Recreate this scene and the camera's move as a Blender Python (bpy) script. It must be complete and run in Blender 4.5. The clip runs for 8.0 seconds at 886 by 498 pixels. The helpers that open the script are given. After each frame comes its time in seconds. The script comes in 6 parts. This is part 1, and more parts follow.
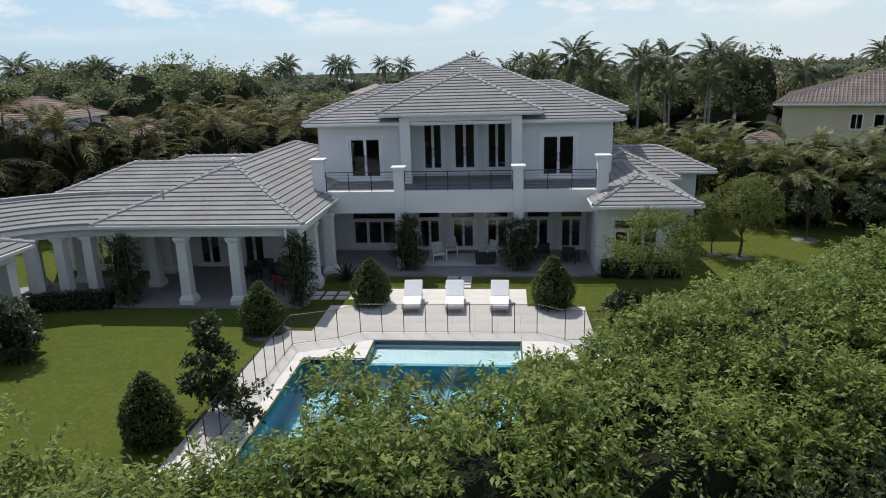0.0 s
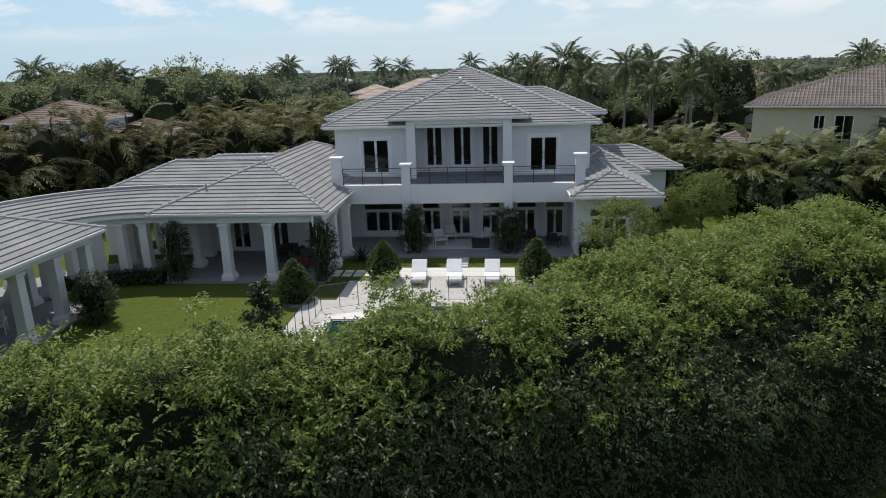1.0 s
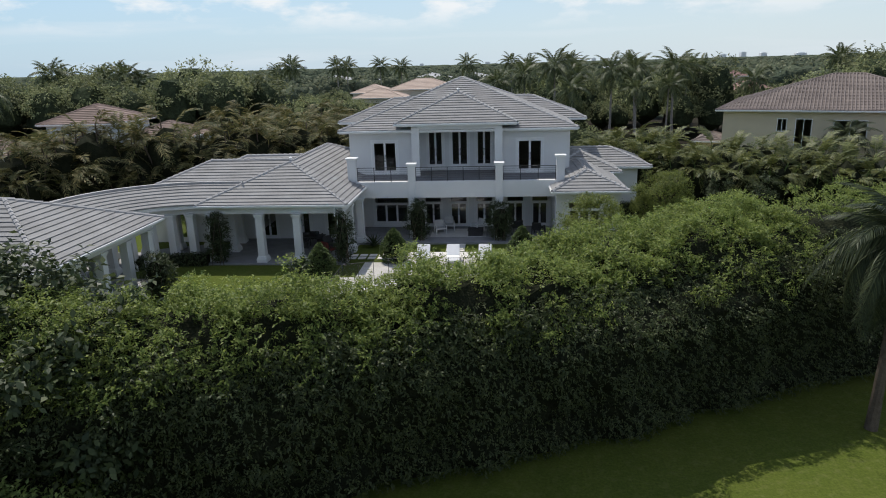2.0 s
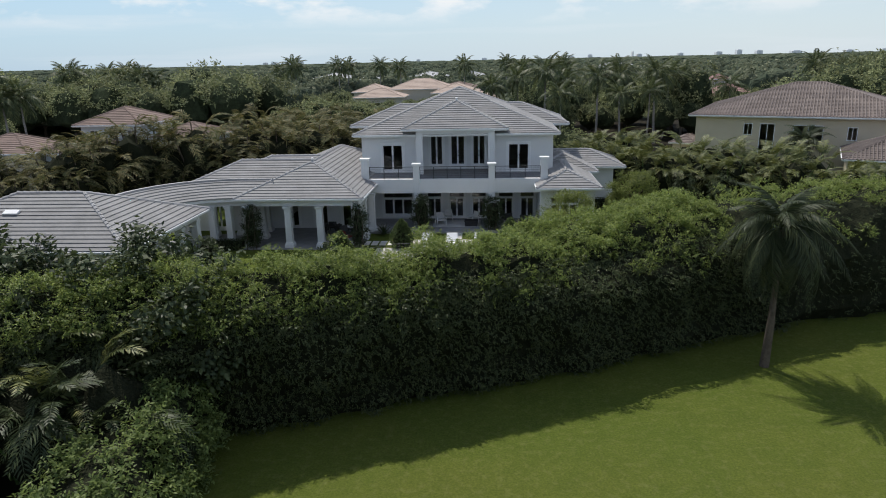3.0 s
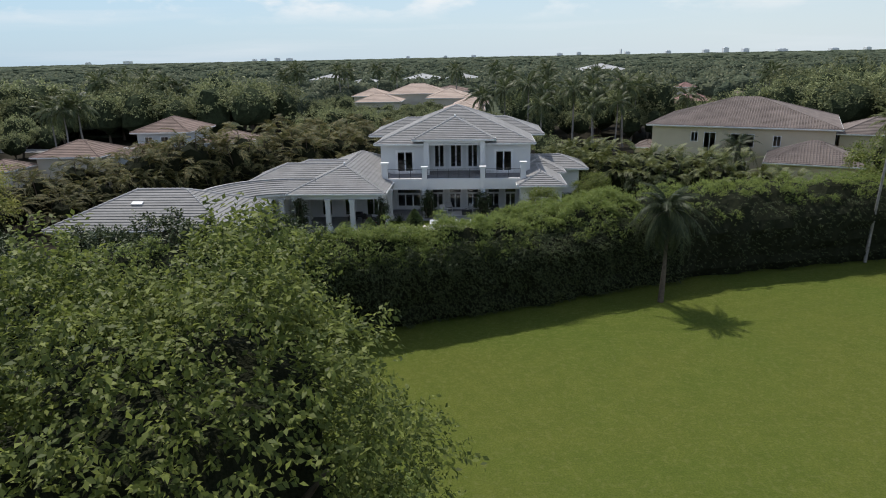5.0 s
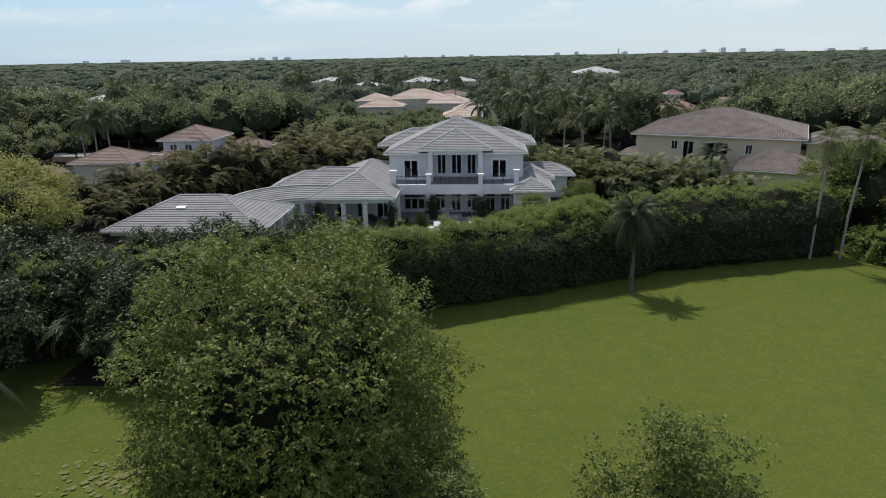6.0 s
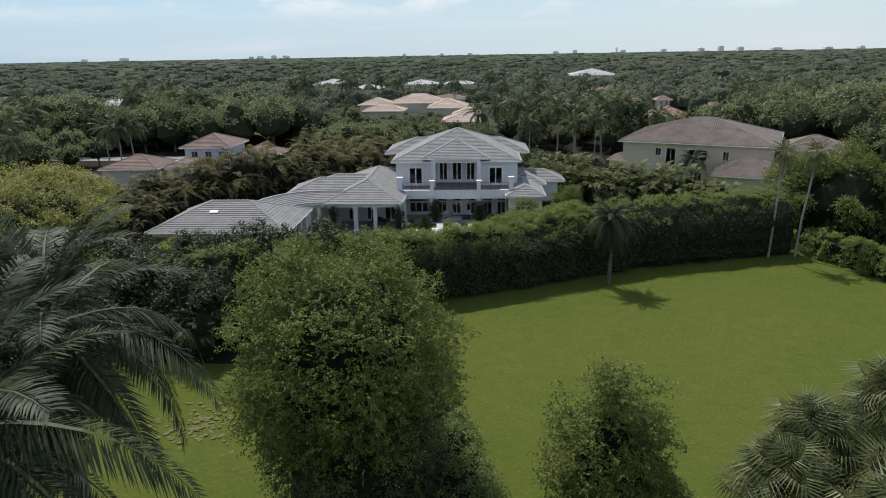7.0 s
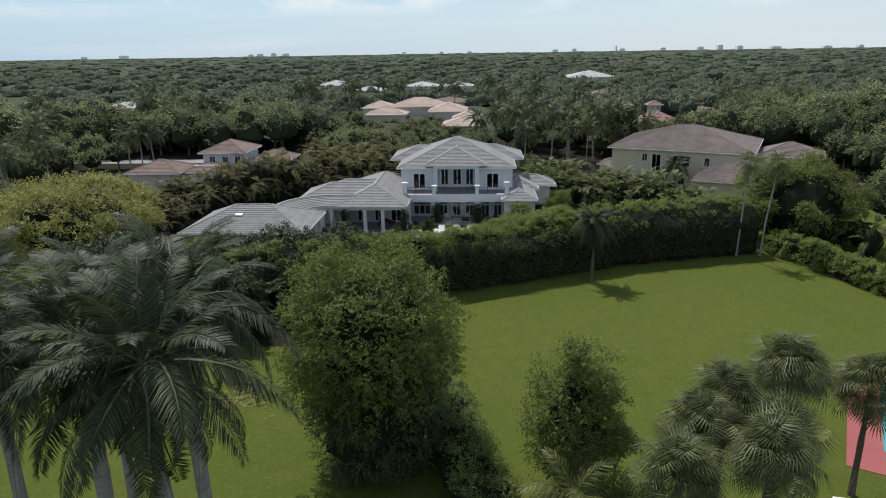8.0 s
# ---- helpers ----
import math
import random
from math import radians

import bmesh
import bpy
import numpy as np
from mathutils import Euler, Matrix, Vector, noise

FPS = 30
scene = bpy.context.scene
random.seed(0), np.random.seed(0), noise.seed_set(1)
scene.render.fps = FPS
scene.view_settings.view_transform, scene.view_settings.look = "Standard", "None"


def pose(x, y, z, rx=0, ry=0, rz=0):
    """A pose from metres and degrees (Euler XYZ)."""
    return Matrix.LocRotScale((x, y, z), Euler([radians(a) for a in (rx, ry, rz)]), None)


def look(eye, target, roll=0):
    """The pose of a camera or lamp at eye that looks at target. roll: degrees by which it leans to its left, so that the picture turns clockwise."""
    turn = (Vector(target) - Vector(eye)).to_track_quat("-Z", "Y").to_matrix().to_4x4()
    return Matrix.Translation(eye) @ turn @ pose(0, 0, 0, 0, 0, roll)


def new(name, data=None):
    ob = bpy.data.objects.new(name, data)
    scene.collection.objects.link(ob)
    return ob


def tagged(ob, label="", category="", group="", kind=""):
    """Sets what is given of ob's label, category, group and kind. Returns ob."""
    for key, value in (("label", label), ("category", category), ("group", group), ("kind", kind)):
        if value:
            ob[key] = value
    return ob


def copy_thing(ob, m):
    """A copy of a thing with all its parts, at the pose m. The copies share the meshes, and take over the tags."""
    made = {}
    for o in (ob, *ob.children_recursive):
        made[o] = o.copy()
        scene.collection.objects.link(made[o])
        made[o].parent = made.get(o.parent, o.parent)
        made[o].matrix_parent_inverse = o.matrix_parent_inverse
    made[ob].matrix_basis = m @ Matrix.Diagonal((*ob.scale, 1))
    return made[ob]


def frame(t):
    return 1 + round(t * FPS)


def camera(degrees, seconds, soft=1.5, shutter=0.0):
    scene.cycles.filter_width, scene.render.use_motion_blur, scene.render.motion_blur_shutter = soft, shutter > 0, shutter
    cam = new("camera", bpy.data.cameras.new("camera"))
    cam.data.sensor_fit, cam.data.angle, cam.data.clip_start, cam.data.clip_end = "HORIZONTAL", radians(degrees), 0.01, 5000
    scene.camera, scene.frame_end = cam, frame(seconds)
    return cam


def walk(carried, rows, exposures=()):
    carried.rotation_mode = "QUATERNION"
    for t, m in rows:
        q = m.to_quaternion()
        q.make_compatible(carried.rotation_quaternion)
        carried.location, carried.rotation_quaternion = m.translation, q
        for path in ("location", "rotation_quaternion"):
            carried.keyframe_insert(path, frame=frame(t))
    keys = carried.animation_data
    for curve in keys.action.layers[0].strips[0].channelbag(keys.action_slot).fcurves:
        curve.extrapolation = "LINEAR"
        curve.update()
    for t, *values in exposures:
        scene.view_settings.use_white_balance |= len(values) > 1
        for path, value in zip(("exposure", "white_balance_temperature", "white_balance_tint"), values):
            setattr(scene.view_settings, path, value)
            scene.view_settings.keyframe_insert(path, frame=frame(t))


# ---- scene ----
cam = camera(68.0, 8.0, soft=1.0)
PATH = [
    (0, (0.499, -0.725, 9.872), (0.314, 1.196, 9.347), -1.6),
    (0.5, (0.683, -3.366, 10.134), (0.499, -1.445, 9.609), -1.7),
    (1, (0.805, -6.111, 10.587), (0.627, -4.191, 10.056), -1.7),
    (1.5, (0.934, -9.149, 11.125), (0.762, -7.229, 10.589), -1.7),
    (3, (1.392, -19.6, 13.12), (1.237, -17.685, 12.566), -1.3),
    (3.5, (1.306, -23.249, 13.875), (1.162, -21.333, 13.318), -1.2),
    (4, (1.359, -27.047, 14.594), (1.22, -25.132, 14.032), -1.1),
    (5.5, (1.268, -38.469, 17.077), (1.15, -36.554, 16.512), -1.1),
    (6, (1.27, -42.477, 18.323), (1.154, -40.563, 17.756), -1.0),
    (6.5, (1.295, -46.267, 19.503), (1.182, -44.353, 18.934), -1.0),
    (7, (1.33, -50.141, 20.722), (1.218, -48.228, 20.15), -1.0),
    (7.5, (1.382, -53.96, 21.875), (1.272, -52.047, 21.301), -0.9),
    (8, (1.499, -57.585, 23.1), (1.389, -55.673, 22.522), -0.9),
]
walk(cam, [(t, look(eye, target, roll)) for t, eye, target, roll in PATH])

# ---- world, sun ----
SUN_DIR = Vector((-0.33, 0.56, 1.0)).normalized()
SUN_EL, SUN_AZ = math.asin(SUN_DIR.z), math.atan2(SUN_DIR.x, SUN_DIR.y)
world = bpy.data.worlds.new("sky")
scene.world = world
world.use_nodes = True
wn, wl = world.node_tree.nodes, world.node_tree.links
wn.clear()
w_out, w_bg = wn.new("ShaderNodeOutputWorld"), wn.new("ShaderNodeBackground")
w_sky = wn.new("ShaderNodeTexSky")
w_sky.sky_type, w_sky.sun_disc = "NISHITA", False
w_sky.sun_elevation, w_sky.sun_rotation = SUN_EL, SUN_AZ
w_sky.air_density, w_sky.dust_density, w_sky.ozone_density = 1.0, 0.15, 3.0
w_co, w_map = wn.new("ShaderNodeTexCoord"), wn.new("ShaderNodeMapping")
w_map.inputs["Scale"].default_value = (1.0, 1.0, 2.6)
w_map.inputs["Location"].default_value = (0.35, 0.4, 0.62)
w_sep = wn.new("ShaderNodeSeparateXYZ")
wl.new(w_co.outputs["Generated"], w_sep.inputs["Vector"])
wl.new(w_co.outputs["Generated"], w_map.inputs["Vector"])


def sky_range(source, f0, f1, t0, t1):
    r = wn.new("ShaderNodeMapRange")
    for key, value in (("From Min", f0), ("From Max", f1), ("To Min", t0), ("To Max", t1)):
        r.inputs[key].default_value = value
    wl.new(source, r.inputs["Value"])
    return r.outputs["Result"]


def sky_mix(factor, a, b):
    m = wn.new("ShaderNodeMix")
    m.data_type = "RGBA"
    wl.new(factor, m.inputs["Factor"])
    for key, value in (("A", a), ("B", b)):
        if isinstance(value, tuple):
            m.inputs[key].default_value = (*value, 1)
        else:
            wl.new(value, m.inputs[key])
    return m.outputs["Result"]


def sky_times(a, b):
    m = wn.new("ShaderNodeMath")
    m.operation = "MULTIPLY"
    wl.new(a, m.inputs[0])
    wl.new(b, m.inputs[1])
    return m.outputs[0]


# pale summer haze low over the horizon, whiter towards the cloudy east
haze = sky_mix(sky_range(w_sep.outputs["X"], -0.65, 0.35, 0, 1), (3.15, 4.55, 5.95), (4.75, 5.6, 6.3))
air = sky_mix(sky_range(w_sep.outputs["Z"], 0.0, 0.42, 0.88, 0.0), w_sky.outputs["Color"], haze)
# fair-weather puffs above the haze and thin streaks
w_puff, w_wisp, w_map2 = wn.new("ShaderNodeTexNoise"), wn.new("ShaderNodeTexNoise"), wn.new("ShaderNodeMapping")
w_puff.inputs["Scale"].default_value, w_puff.inputs["Detail"].default_value, w_puff.inputs["Roughness"].default_value = 8.5, 8.0, 0.56
wl.new(w_map.outputs["Vector"], w_puff.inputs["Vector"])
w_map2.inputs["Scale"].default_value = (1.0, 1.0, 16.0)
wl.new(w_co.outputs["Generated"], w_map2.inputs["Vector"])
w_wisp.inputs["Scale"].default_value, w_wisp.inputs["Detail"].default_value = 2.6, 7.0
wl.new(w_map2.outputs["Vector"], w_wisp.inputs["Vector"])
puffs = sky_times(sky_range(w_puff.outputs["Fac"], 0.49, 0.62, 0, 0.85), sky_range(w_sep.outputs["Z"], 0.045, 0.078, 0, 1))
wisps = sky_range(w_wisp.outputs["Fac"], 0.52, 0.75, 0, 0.4)
air = sky_mix(wisps, air, (6.2, 6.6, 7.0))
air = sky_mix(puffs, air, (7.2, 7.3, 7.4))
wl.new(air, w_bg.inputs["Color"])
w_bg.inputs["Strength"].default_value = 0.128
wl.new(w_bg.outputs["Background"], w_out.inputs["Surface"])
sun = new("sun", bpy.data.lights.new("sun", "SUN"))
sun.data.energy, sun.data.angle, sun.data.color = 3.85, radians(0.6), (1.0, 0.95, 0.87)
sun.matrix_world = look(SUN_DIR * 100, (0, 0, 0))


# ---- materials ----
def material(name, colour, rough=0.7, second=None, scale=4.0, fine=40.0, bump=0.2, metal=0.0, spec=0.5, rand=0.0, stretch=(1, 1, 1), translucent=0.0, island=None, depth=0.02):
    """A surface with two scales of colour change, fine relief and, on request, a change from piece to piece."""
    m = bpy.data.materials.new(name)
    m.use_nodes = True
    n, l = m.node_tree.nodes, m.node_tree.links
    bsdf = n["Principled BSDF"]
    bsdf.inputs["Roughness"].default_value, bsdf.inputs["Metallic"].default_value = rough, metal
    bsdf.inputs["Specular IOR Level"].default_value = spec
    second = second or tuple(c * 0.75 for c in colour)
    co, mp = n.new("ShaderNodeTexCoord"), n.new("ShaderNodeMapping")
    mp.inputs["Scale"].default_value = stretch
    l.new(co.outputs["Object"], mp.inputs["Vector"])
    big, small = n.new("ShaderNodeTexNoise"), n.new("ShaderNodeTexNoise")
    big.inputs["Scale"].default_value, big.inputs["Detail"].default_value = scale, 4
    small.inputs["Scale"].default_value, small.inputs["Detail"].default_value = fine, 3
    l.new(mp.outputs["Vector"], big.inputs["Vector"])
    l.new(mp.outputs["Vector"], small.inputs["Vector"])
    add = n.new("ShaderNodeMath")
    add.operation = "MULTIPLY_ADD"
    l.new(small.outputs["Fac"], add.inputs[0])
    add.inputs[1].default_value = 0.6
    l.new(big.outputs["Fac"], add.inputs[2])
    ramp = n.new("ShaderNodeMapRange")
    ramp.inputs["From Min"].default_value, ramp.inputs["From Max"].default_value = 0.55, 1.05
    l.new(add.outputs[0], ramp.inputs["Value"])
    mix = n.new("ShaderNodeMix")
    mix.data_type = "RGBA"
    mix.inputs["A"].default_value, mix.inputs["B"].default_value = (*colour, 1), (*second, 1)
    l.new(ramp.outputs["Result"], mix.inputs["Factor"])
    result = mix.outputs["Result"]
    if rand or island:
        if island:
            g = n.new("ShaderNodeNewGeometry")
            value = g.outputs["Random Per Island"]
            other = n.new("ShaderNodeMix")
            other.data_type = "RGBA"
            other.inputs["B"].default_value = (*island, 1)
            pw = n.new("ShaderNodeMath")
            pw.operation = "POWER"
            pw.inputs[1].default_value = 1.5
            l.new(value, pw.inputs[0])
            l.new(pw.outputs[0], other.inputs["Factor"])
            l.new(result, other.inputs["A"])
            result = other.outputs["Result"]
        if rand:
            g = n.new("ShaderNodeObjectInfo")
            hsv = n.new("ShaderNodeHueSaturation")
            rr = n.new("ShaderNodeMapRange")
            rr.inputs["To Min"].default_value, rr.inputs["To Max"].default_value = 1 - rand, 1 + rand
            l.new(g.outputs["Random"], rr.inputs["Value"])
            l.new(rr.outputs["Result"], hsv.inputs["Value"])
            l.new(result, hsv.inputs["Color"])
            result = hsv.outputs["Color"]
    l.new(result, bsdf.inputs["Base Color"])
    if bump:
        b = n.new("ShaderNodeBump")
        b.inputs["Strength"].default_value, b.inputs["Distance"].default_value = bump, depth
        l.new(small.outputs["Fac"], b.inputs["Height"])
        l.new(b.outputs["Normal"], bsdf.inputs["Normal"])
    if translucent:
        tr, ms = n.new("ShaderNodeBsdfTranslucent"), n.new("ShaderNodeMixShader")
        l.new(result, tr.inputs["Color"])
        ms.inputs["Fac"].default_value = translucent
        l.new(bsdf.outputs["BSDF"], ms.inputs[1])
        l.new(tr.outputs["BSDF"], ms.inputs[2])
        l.new(ms.outputs["Shader"], n["Material Output"].inputs["Surface"])
    return m


def glassy(name, colour, rough, alpha_mix=1.0):
    m = bpy.data.materials.new(name)
    m.use_nodes = True
    b = m.node_tree.nodes["Principled BSDF"]
    b.inputs["Base Color"].default_value = (*colour, 1)
    b.inputs["Roughness"].default_value, b.inputs["Transmission Weight"].default_value = rough, alpha_mix
    b.inputs["IOR"].default_value = 1.45
    return m


STUCCO = material("white_stucco", (0.76, 0.76, 0.76), 0.85, (0.68, 0.68, 0.68), 0.5, 30, 0.25, spec=0.2)
TRIM = material("white_trim_paint", (0.82, 0.82, 0.82), 0.5, (0.74, 0.74, 0.74), 1.0, 30, 0.05)
TILE = material("grey_concrete_tile", (0.285, 0.28, 0.277), 0.8, (0.21, 0.206, 0.203), 0.9, 6.0, 0.2, rand=0.07, spec=0.3)
RIDGE = material("grey_ridge_tile", (0.44, 0.43, 0.425), 0.75, (0.30, 0.29, 0.29), 3.0, 9.0, 0.2, spec=0.3)
GLASS = glassy("window_glass", (0.75, 0.8, 0.82), 0.03)
DARK_METAL = material("dark_bronze_metal", (0.03, 0.03, 0.033), 0.4, (0.05, 0.05, 0.05), metal=0.4, bump=0.02)
FLOOR_STONE = material("grey_stone_paving", (0.28, 0.28, 0.29), 0.6, (0.20, 0.20, 0.21), 1.5, 20, 0.1, rand=0.08)
BALCONY_FLOOR = material("dark_grey_balcony_floor", (0.17, 0.17, 0.18), 0.6, (0.12, 0.12, 0.13), 1.5, 20, 0.1)
DECK = material("pale_limestone_deck", (0.70, 0.67, 0.63), 0.75, (0.60, 0.57, 0.53), 0.8, 25, 0.1, rand=0.03)
# rooms behind the glass, their dimness put into the plaster's grey
INTERIOR = material("plaster_with_room_shade", (0.25, 0.24, 0.23), 0.9)


def lawn_material():
    """Mown grass: broad yellow and green drifts, tufts, thatch and blade grain."""
    m = bpy.data.materials.new("mown_lawn")
    m.use_nodes = True
    n, l = m.node_tree.nodes, m.node_tree.links
    bsdf = n["Principled BSDF"]
    bsdf.inputs["Roughness"].default_value, bsdf.inputs["Specular IOR Level"].default_value = 0.95, 0.05
    co = n.new("ShaderNodeTexCoord")

    def grain(scale, detail, lo, hi):
        t, r = n.new("ShaderNodeTexNoise"), n.new("ShaderNodeMapRange")
        t.inputs["Scale"].default_value, t.inputs["Detail"].default_value, t.inputs["Roughness"].default_value = scale, detail, 0.65
        r.inputs["From Min"].default_value, r.inputs["From Max"].default_value = lo, hi
        l.new(co.outputs["Object"], t.inputs["Vector"])
        l.new(t.outputs["Fac"], r.inputs["Value"])
        return r.outputs["Result"]

    def blend(factor, a, b):
        x = n.new("ShaderNodeMix")
        x.data_type = "RGBA"
        l.new(factor, x.inputs["Factor"])
        for key, value in (("A", a), ("B", b)):
            if isinstance(value, tuple):
                x.inputs[key].default_value = (*value, 1)
            else:
                l.new(value, x.inputs[key])
        return x.outputs["Result"]

    drift, tuft, thatch, blade = grain(0.07, 3, 0.38, 0.62), grain(0.9, 5, 0.3, 0.7), grain(3.5, 8, 0.50, 0.74), grain(12.0, 7, 0.28, 0.72)
    c = blend(blade, (0.060, 0.080, 0.015), (0.110, 0.141, 0.026))
    d = blend(blade, (0.070, 0.084, 0.017), (0.126, 0.145, 0.029))
    c = blend(drift, c, d)
    e = blend(tuft, (0.86, 0.90, 0.86), (1.06, 1.04, 1.06))
    mul = n.new("ShaderNodeMix")
    mul.data_type, mul.blend_type = "RGBA", "MULTIPLY"
    mul.inputs["Factor"].default_value = 1.0
    l.new(c, mul.inputs["A"])
    l.new(e, mul.inputs["B"])
    soft = n.new("ShaderNodeMath")
    soft.operation = "MULTIPLY"
    soft.inputs[1].default_value = 0.4
    l.new(thatch, soft.inputs[0])
    l.new(blend(soft.outputs[0], mul.outputs["Result"], (0.18, 0.175, 0.07)), bsdf.inputs["Base Color"])
    b = n.new("ShaderNodeBump")
    b.inputs["Strength"].default_value, b.inputs["Distance"].default_value = 0.45, 0.05
    l.new(blade, b.inputs["Height"])
    l.new(b.outputs["Normal"], bsdf.inputs["Normal"])
    return m


LAWN = lawn_material()
# litter under the trees; its dark colour also stands for shade under palms
SOIL_SHADE = material("dark_litter_and_shade", (0.03, 0.026, 0.018), 0.95, (0.018, 0.016, 0.01), 0.8, 20, 0.4, spec=0.1)
POOL_TILE = material("blue_pool_plaster", (0.03, 0.24, 0.32), 0.5, (0.025, 0.21, 0.28), 0.6, 8, 0.05)
SHELF_TILE = material("pale_pool_shelf", (0.38, 0.48, 0.51), 0.5, (0.31, 0.42, 0.46), 0.8, 8, 0.05)
POOL_BAND = material("navy_waterline_tile", (0.03, 0.06, 0.12), 0.3, (0.02, 0.04, 0.09), 6, 30, 0.05)
CUSHION = material("white_lounger_fabric", (0.86, 0.86, 0.86), 0.9, (0.78, 0.78, 0.78), 2, 60, 0.1, spec=0.1)
WICKER = material("pale_lounger_frame", (0.5, 0.49, 0.47), 0.6, (0.4, 0.39, 0.38), 8, 60, 0.2)
def leaf(name, colour, light, rough=0.5, spec=0.35, tr=0.3, rand=0.0):
    colour, light = ((c[0] * 1.06, c[1] * 0.99, c[2] * 1.2) for c in (colour, light))
    return material(name, colour, rough, tuple(c * 0.7 for c in colour), 0.45, 2.5, 0, spec=spec, translucent=tr, island=light, rand=rand)


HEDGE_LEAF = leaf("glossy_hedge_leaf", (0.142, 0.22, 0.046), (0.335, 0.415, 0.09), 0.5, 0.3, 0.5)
# dark copy of the hedge leaf: the face's shade is put into colour
SHADE_LEAF = leaf("shade_dark_hedge_leaf", (0.050, 0.074, 0.024), (0.110, 0.142, 0.044), 0.5, 0.3, 0.3)
SHRUB_LEAF = leaf("shrub_leaf", (0.12, 0.185, 0.045), (0.24, 0.32, 0.08), 0.55, 0.25, 0.42)
DARK_LEAF = leaf("dark_glossy_leaf", (0.038, 0.062, 0.022), (0.09, 0.12, 0.04), 0.5, 0.25, 0.22)
TOPIARY_LEAF = leaf("fine_topiary_leaf", (0.045, 0.085, 0.016), (0.11, 0.16, 0.035), 0.6)
COCO_LEAF = leaf("coconut_leaflet", (0.060, 0.092, 0.032), (0.15, 0.18, 0.065), 0.5, 0.25, 0.3)
FICUS_LEAF = leaf("tree_leaf", (0.108, 0.150, 0.034), (0.24, 0.295, 0.060), 0.55, 0.2, 0.42)
LIME_LEAF = leaf("yellow_green_leaf", (0.24, 0.28, 0.05), (0.40, 0.41, 0.12), 0.55, 0.2, 0.4)
# distance haze is put into both leaf colours: lightened, far ones greyed too
WOOD_LEAF = leaf("woodland_leaf", (0.14, 0.18, 0.072), (0.31, 0.35, 0.14), 0.65, 0.15, 0.35, 0.35)
HAZE_LEAF = leaf("hazed_woodland_leaf", (0.10, 0.13, 0.07), (0.24, 0.265, 0.14), 0.75, 0.1, 0.3)
ROYAL_LEAF = leaf("palm_leaflet", (0.034, 0.052, 0.021), (0.078, 0.100, 0.036), 0.55, 0.22, 0.16)
ARECA_LEAF = leaf("areca_leaflet", (0.085, 0.12, 0.034), (0.24, 0.26, 0.07), 0.5, 0.3, 0.25, 0.15)
ARECA_DRY = leaf("sunburnt_areca_leaflet", (0.085, 0.110, 0.036), (0.24, 0.215, 0.075), 0.6, 0.15, 0.26, 0.2)
SABAL_LEAF = leaf("fan_palm_leaf", (0.082, 0.112, 0.036), (0.25, 0.275, 0.085), 0.5, 0.35, 0.3)
# for solid cores: shade between the leaves is put into this dark colour
HEDGE_CORE = material("foliage_inner_shade", (0.032, 0.035, 0.020), 0.95, (0.016, 0.019, 0.011), 3, 14, 1.0, spec=0.05, depth=0.12)
ROYAL_TRUNK = material("smooth_grey_palm_trunk", (0.34, 0.32, 0.30), 0.8, (0.22, 0.20, 0.19), 2, 14, 0.3, stretch=(1, 1, 3), spec=0.2)
CROWNSHAFT = material("green_crownshaft", (0.10, 0.17, 0.04), 0.4, (0.07, 0.12, 0.03), 3, 20, 0.05)
BARK = material("grey_brown_bark", (0.16, 0.13, 0.10), 0.9, (0.09, 0.07, 0.055), 5, 30, 0.6, spec=0.1)


# ---- mesh helpers ----
def link(name, mesh, mat, parent=None, label=""):
    ob = new(name, mesh)
    if mat and not mesh.materials:
        mesh.materials.append(mat)
    if parent:
        ob.parent = parent
        p, m = parent, Matrix.Identity(4)
        while p:
            m = p.matrix_basis @ m if p.parent is None else p.matrix_parent_inverse @ p.matrix_basis @ m
            p = p.parent
        ob.matrix_parent_inverse = m.inverted()
    return tagged(ob, label)


def part(name, bm, mat, parent=None, label=""):
    """Links a bmesh, in the place's own coordinates, as one mesh under a thing or a part."""
    mesh = bpy.data.meshes.new(name)
    bmesh.ops.recalc_face_normals(bm, faces=bm.faces[:])
    bm.to_mesh(mesh)
    bm.free()
    return link(name, mesh, mat, parent, label)


def thing(name, at, label, category, group="", kind=""):
    ob = new(name)
    ob.empty_display_size = 0.3
    ob.location = at
    return tagged(ob, label, category, group, kind)


def add_box(bm, x0, x1, y0, y1, z0, z1, bev=0.0):
    v = [bm.verts.new((x, y, z)) for x in (x0, x1) for y in (y0, y1) for z in (z0, z1)]
    f = [bm.faces.new([v[i] for i in q]) for q in ((0, 1, 3, 2), (4, 6, 7, 5), (0, 4, 5, 1), (2, 3, 7, 6), (0, 2, 6, 4), (1, 5, 7, 3))]
    if bev:
        bmesh.ops.bevel(bm, geom=list({e for q in f for e in q.edges}), offset=bev, segments=2, affect="EDGES", profile=0.6)


def boxes(name, mat, parent, rows, bev=0.0, label="", weld=False):
    bm = bmesh.new()
    for r in rows:
        add_box(bm, *r, bev)
    if weld:
        bmesh.ops.remove_doubles(bm, verts=bm.verts[:], dist=0.0005)
    return part(name, bm, mat, parent, label)


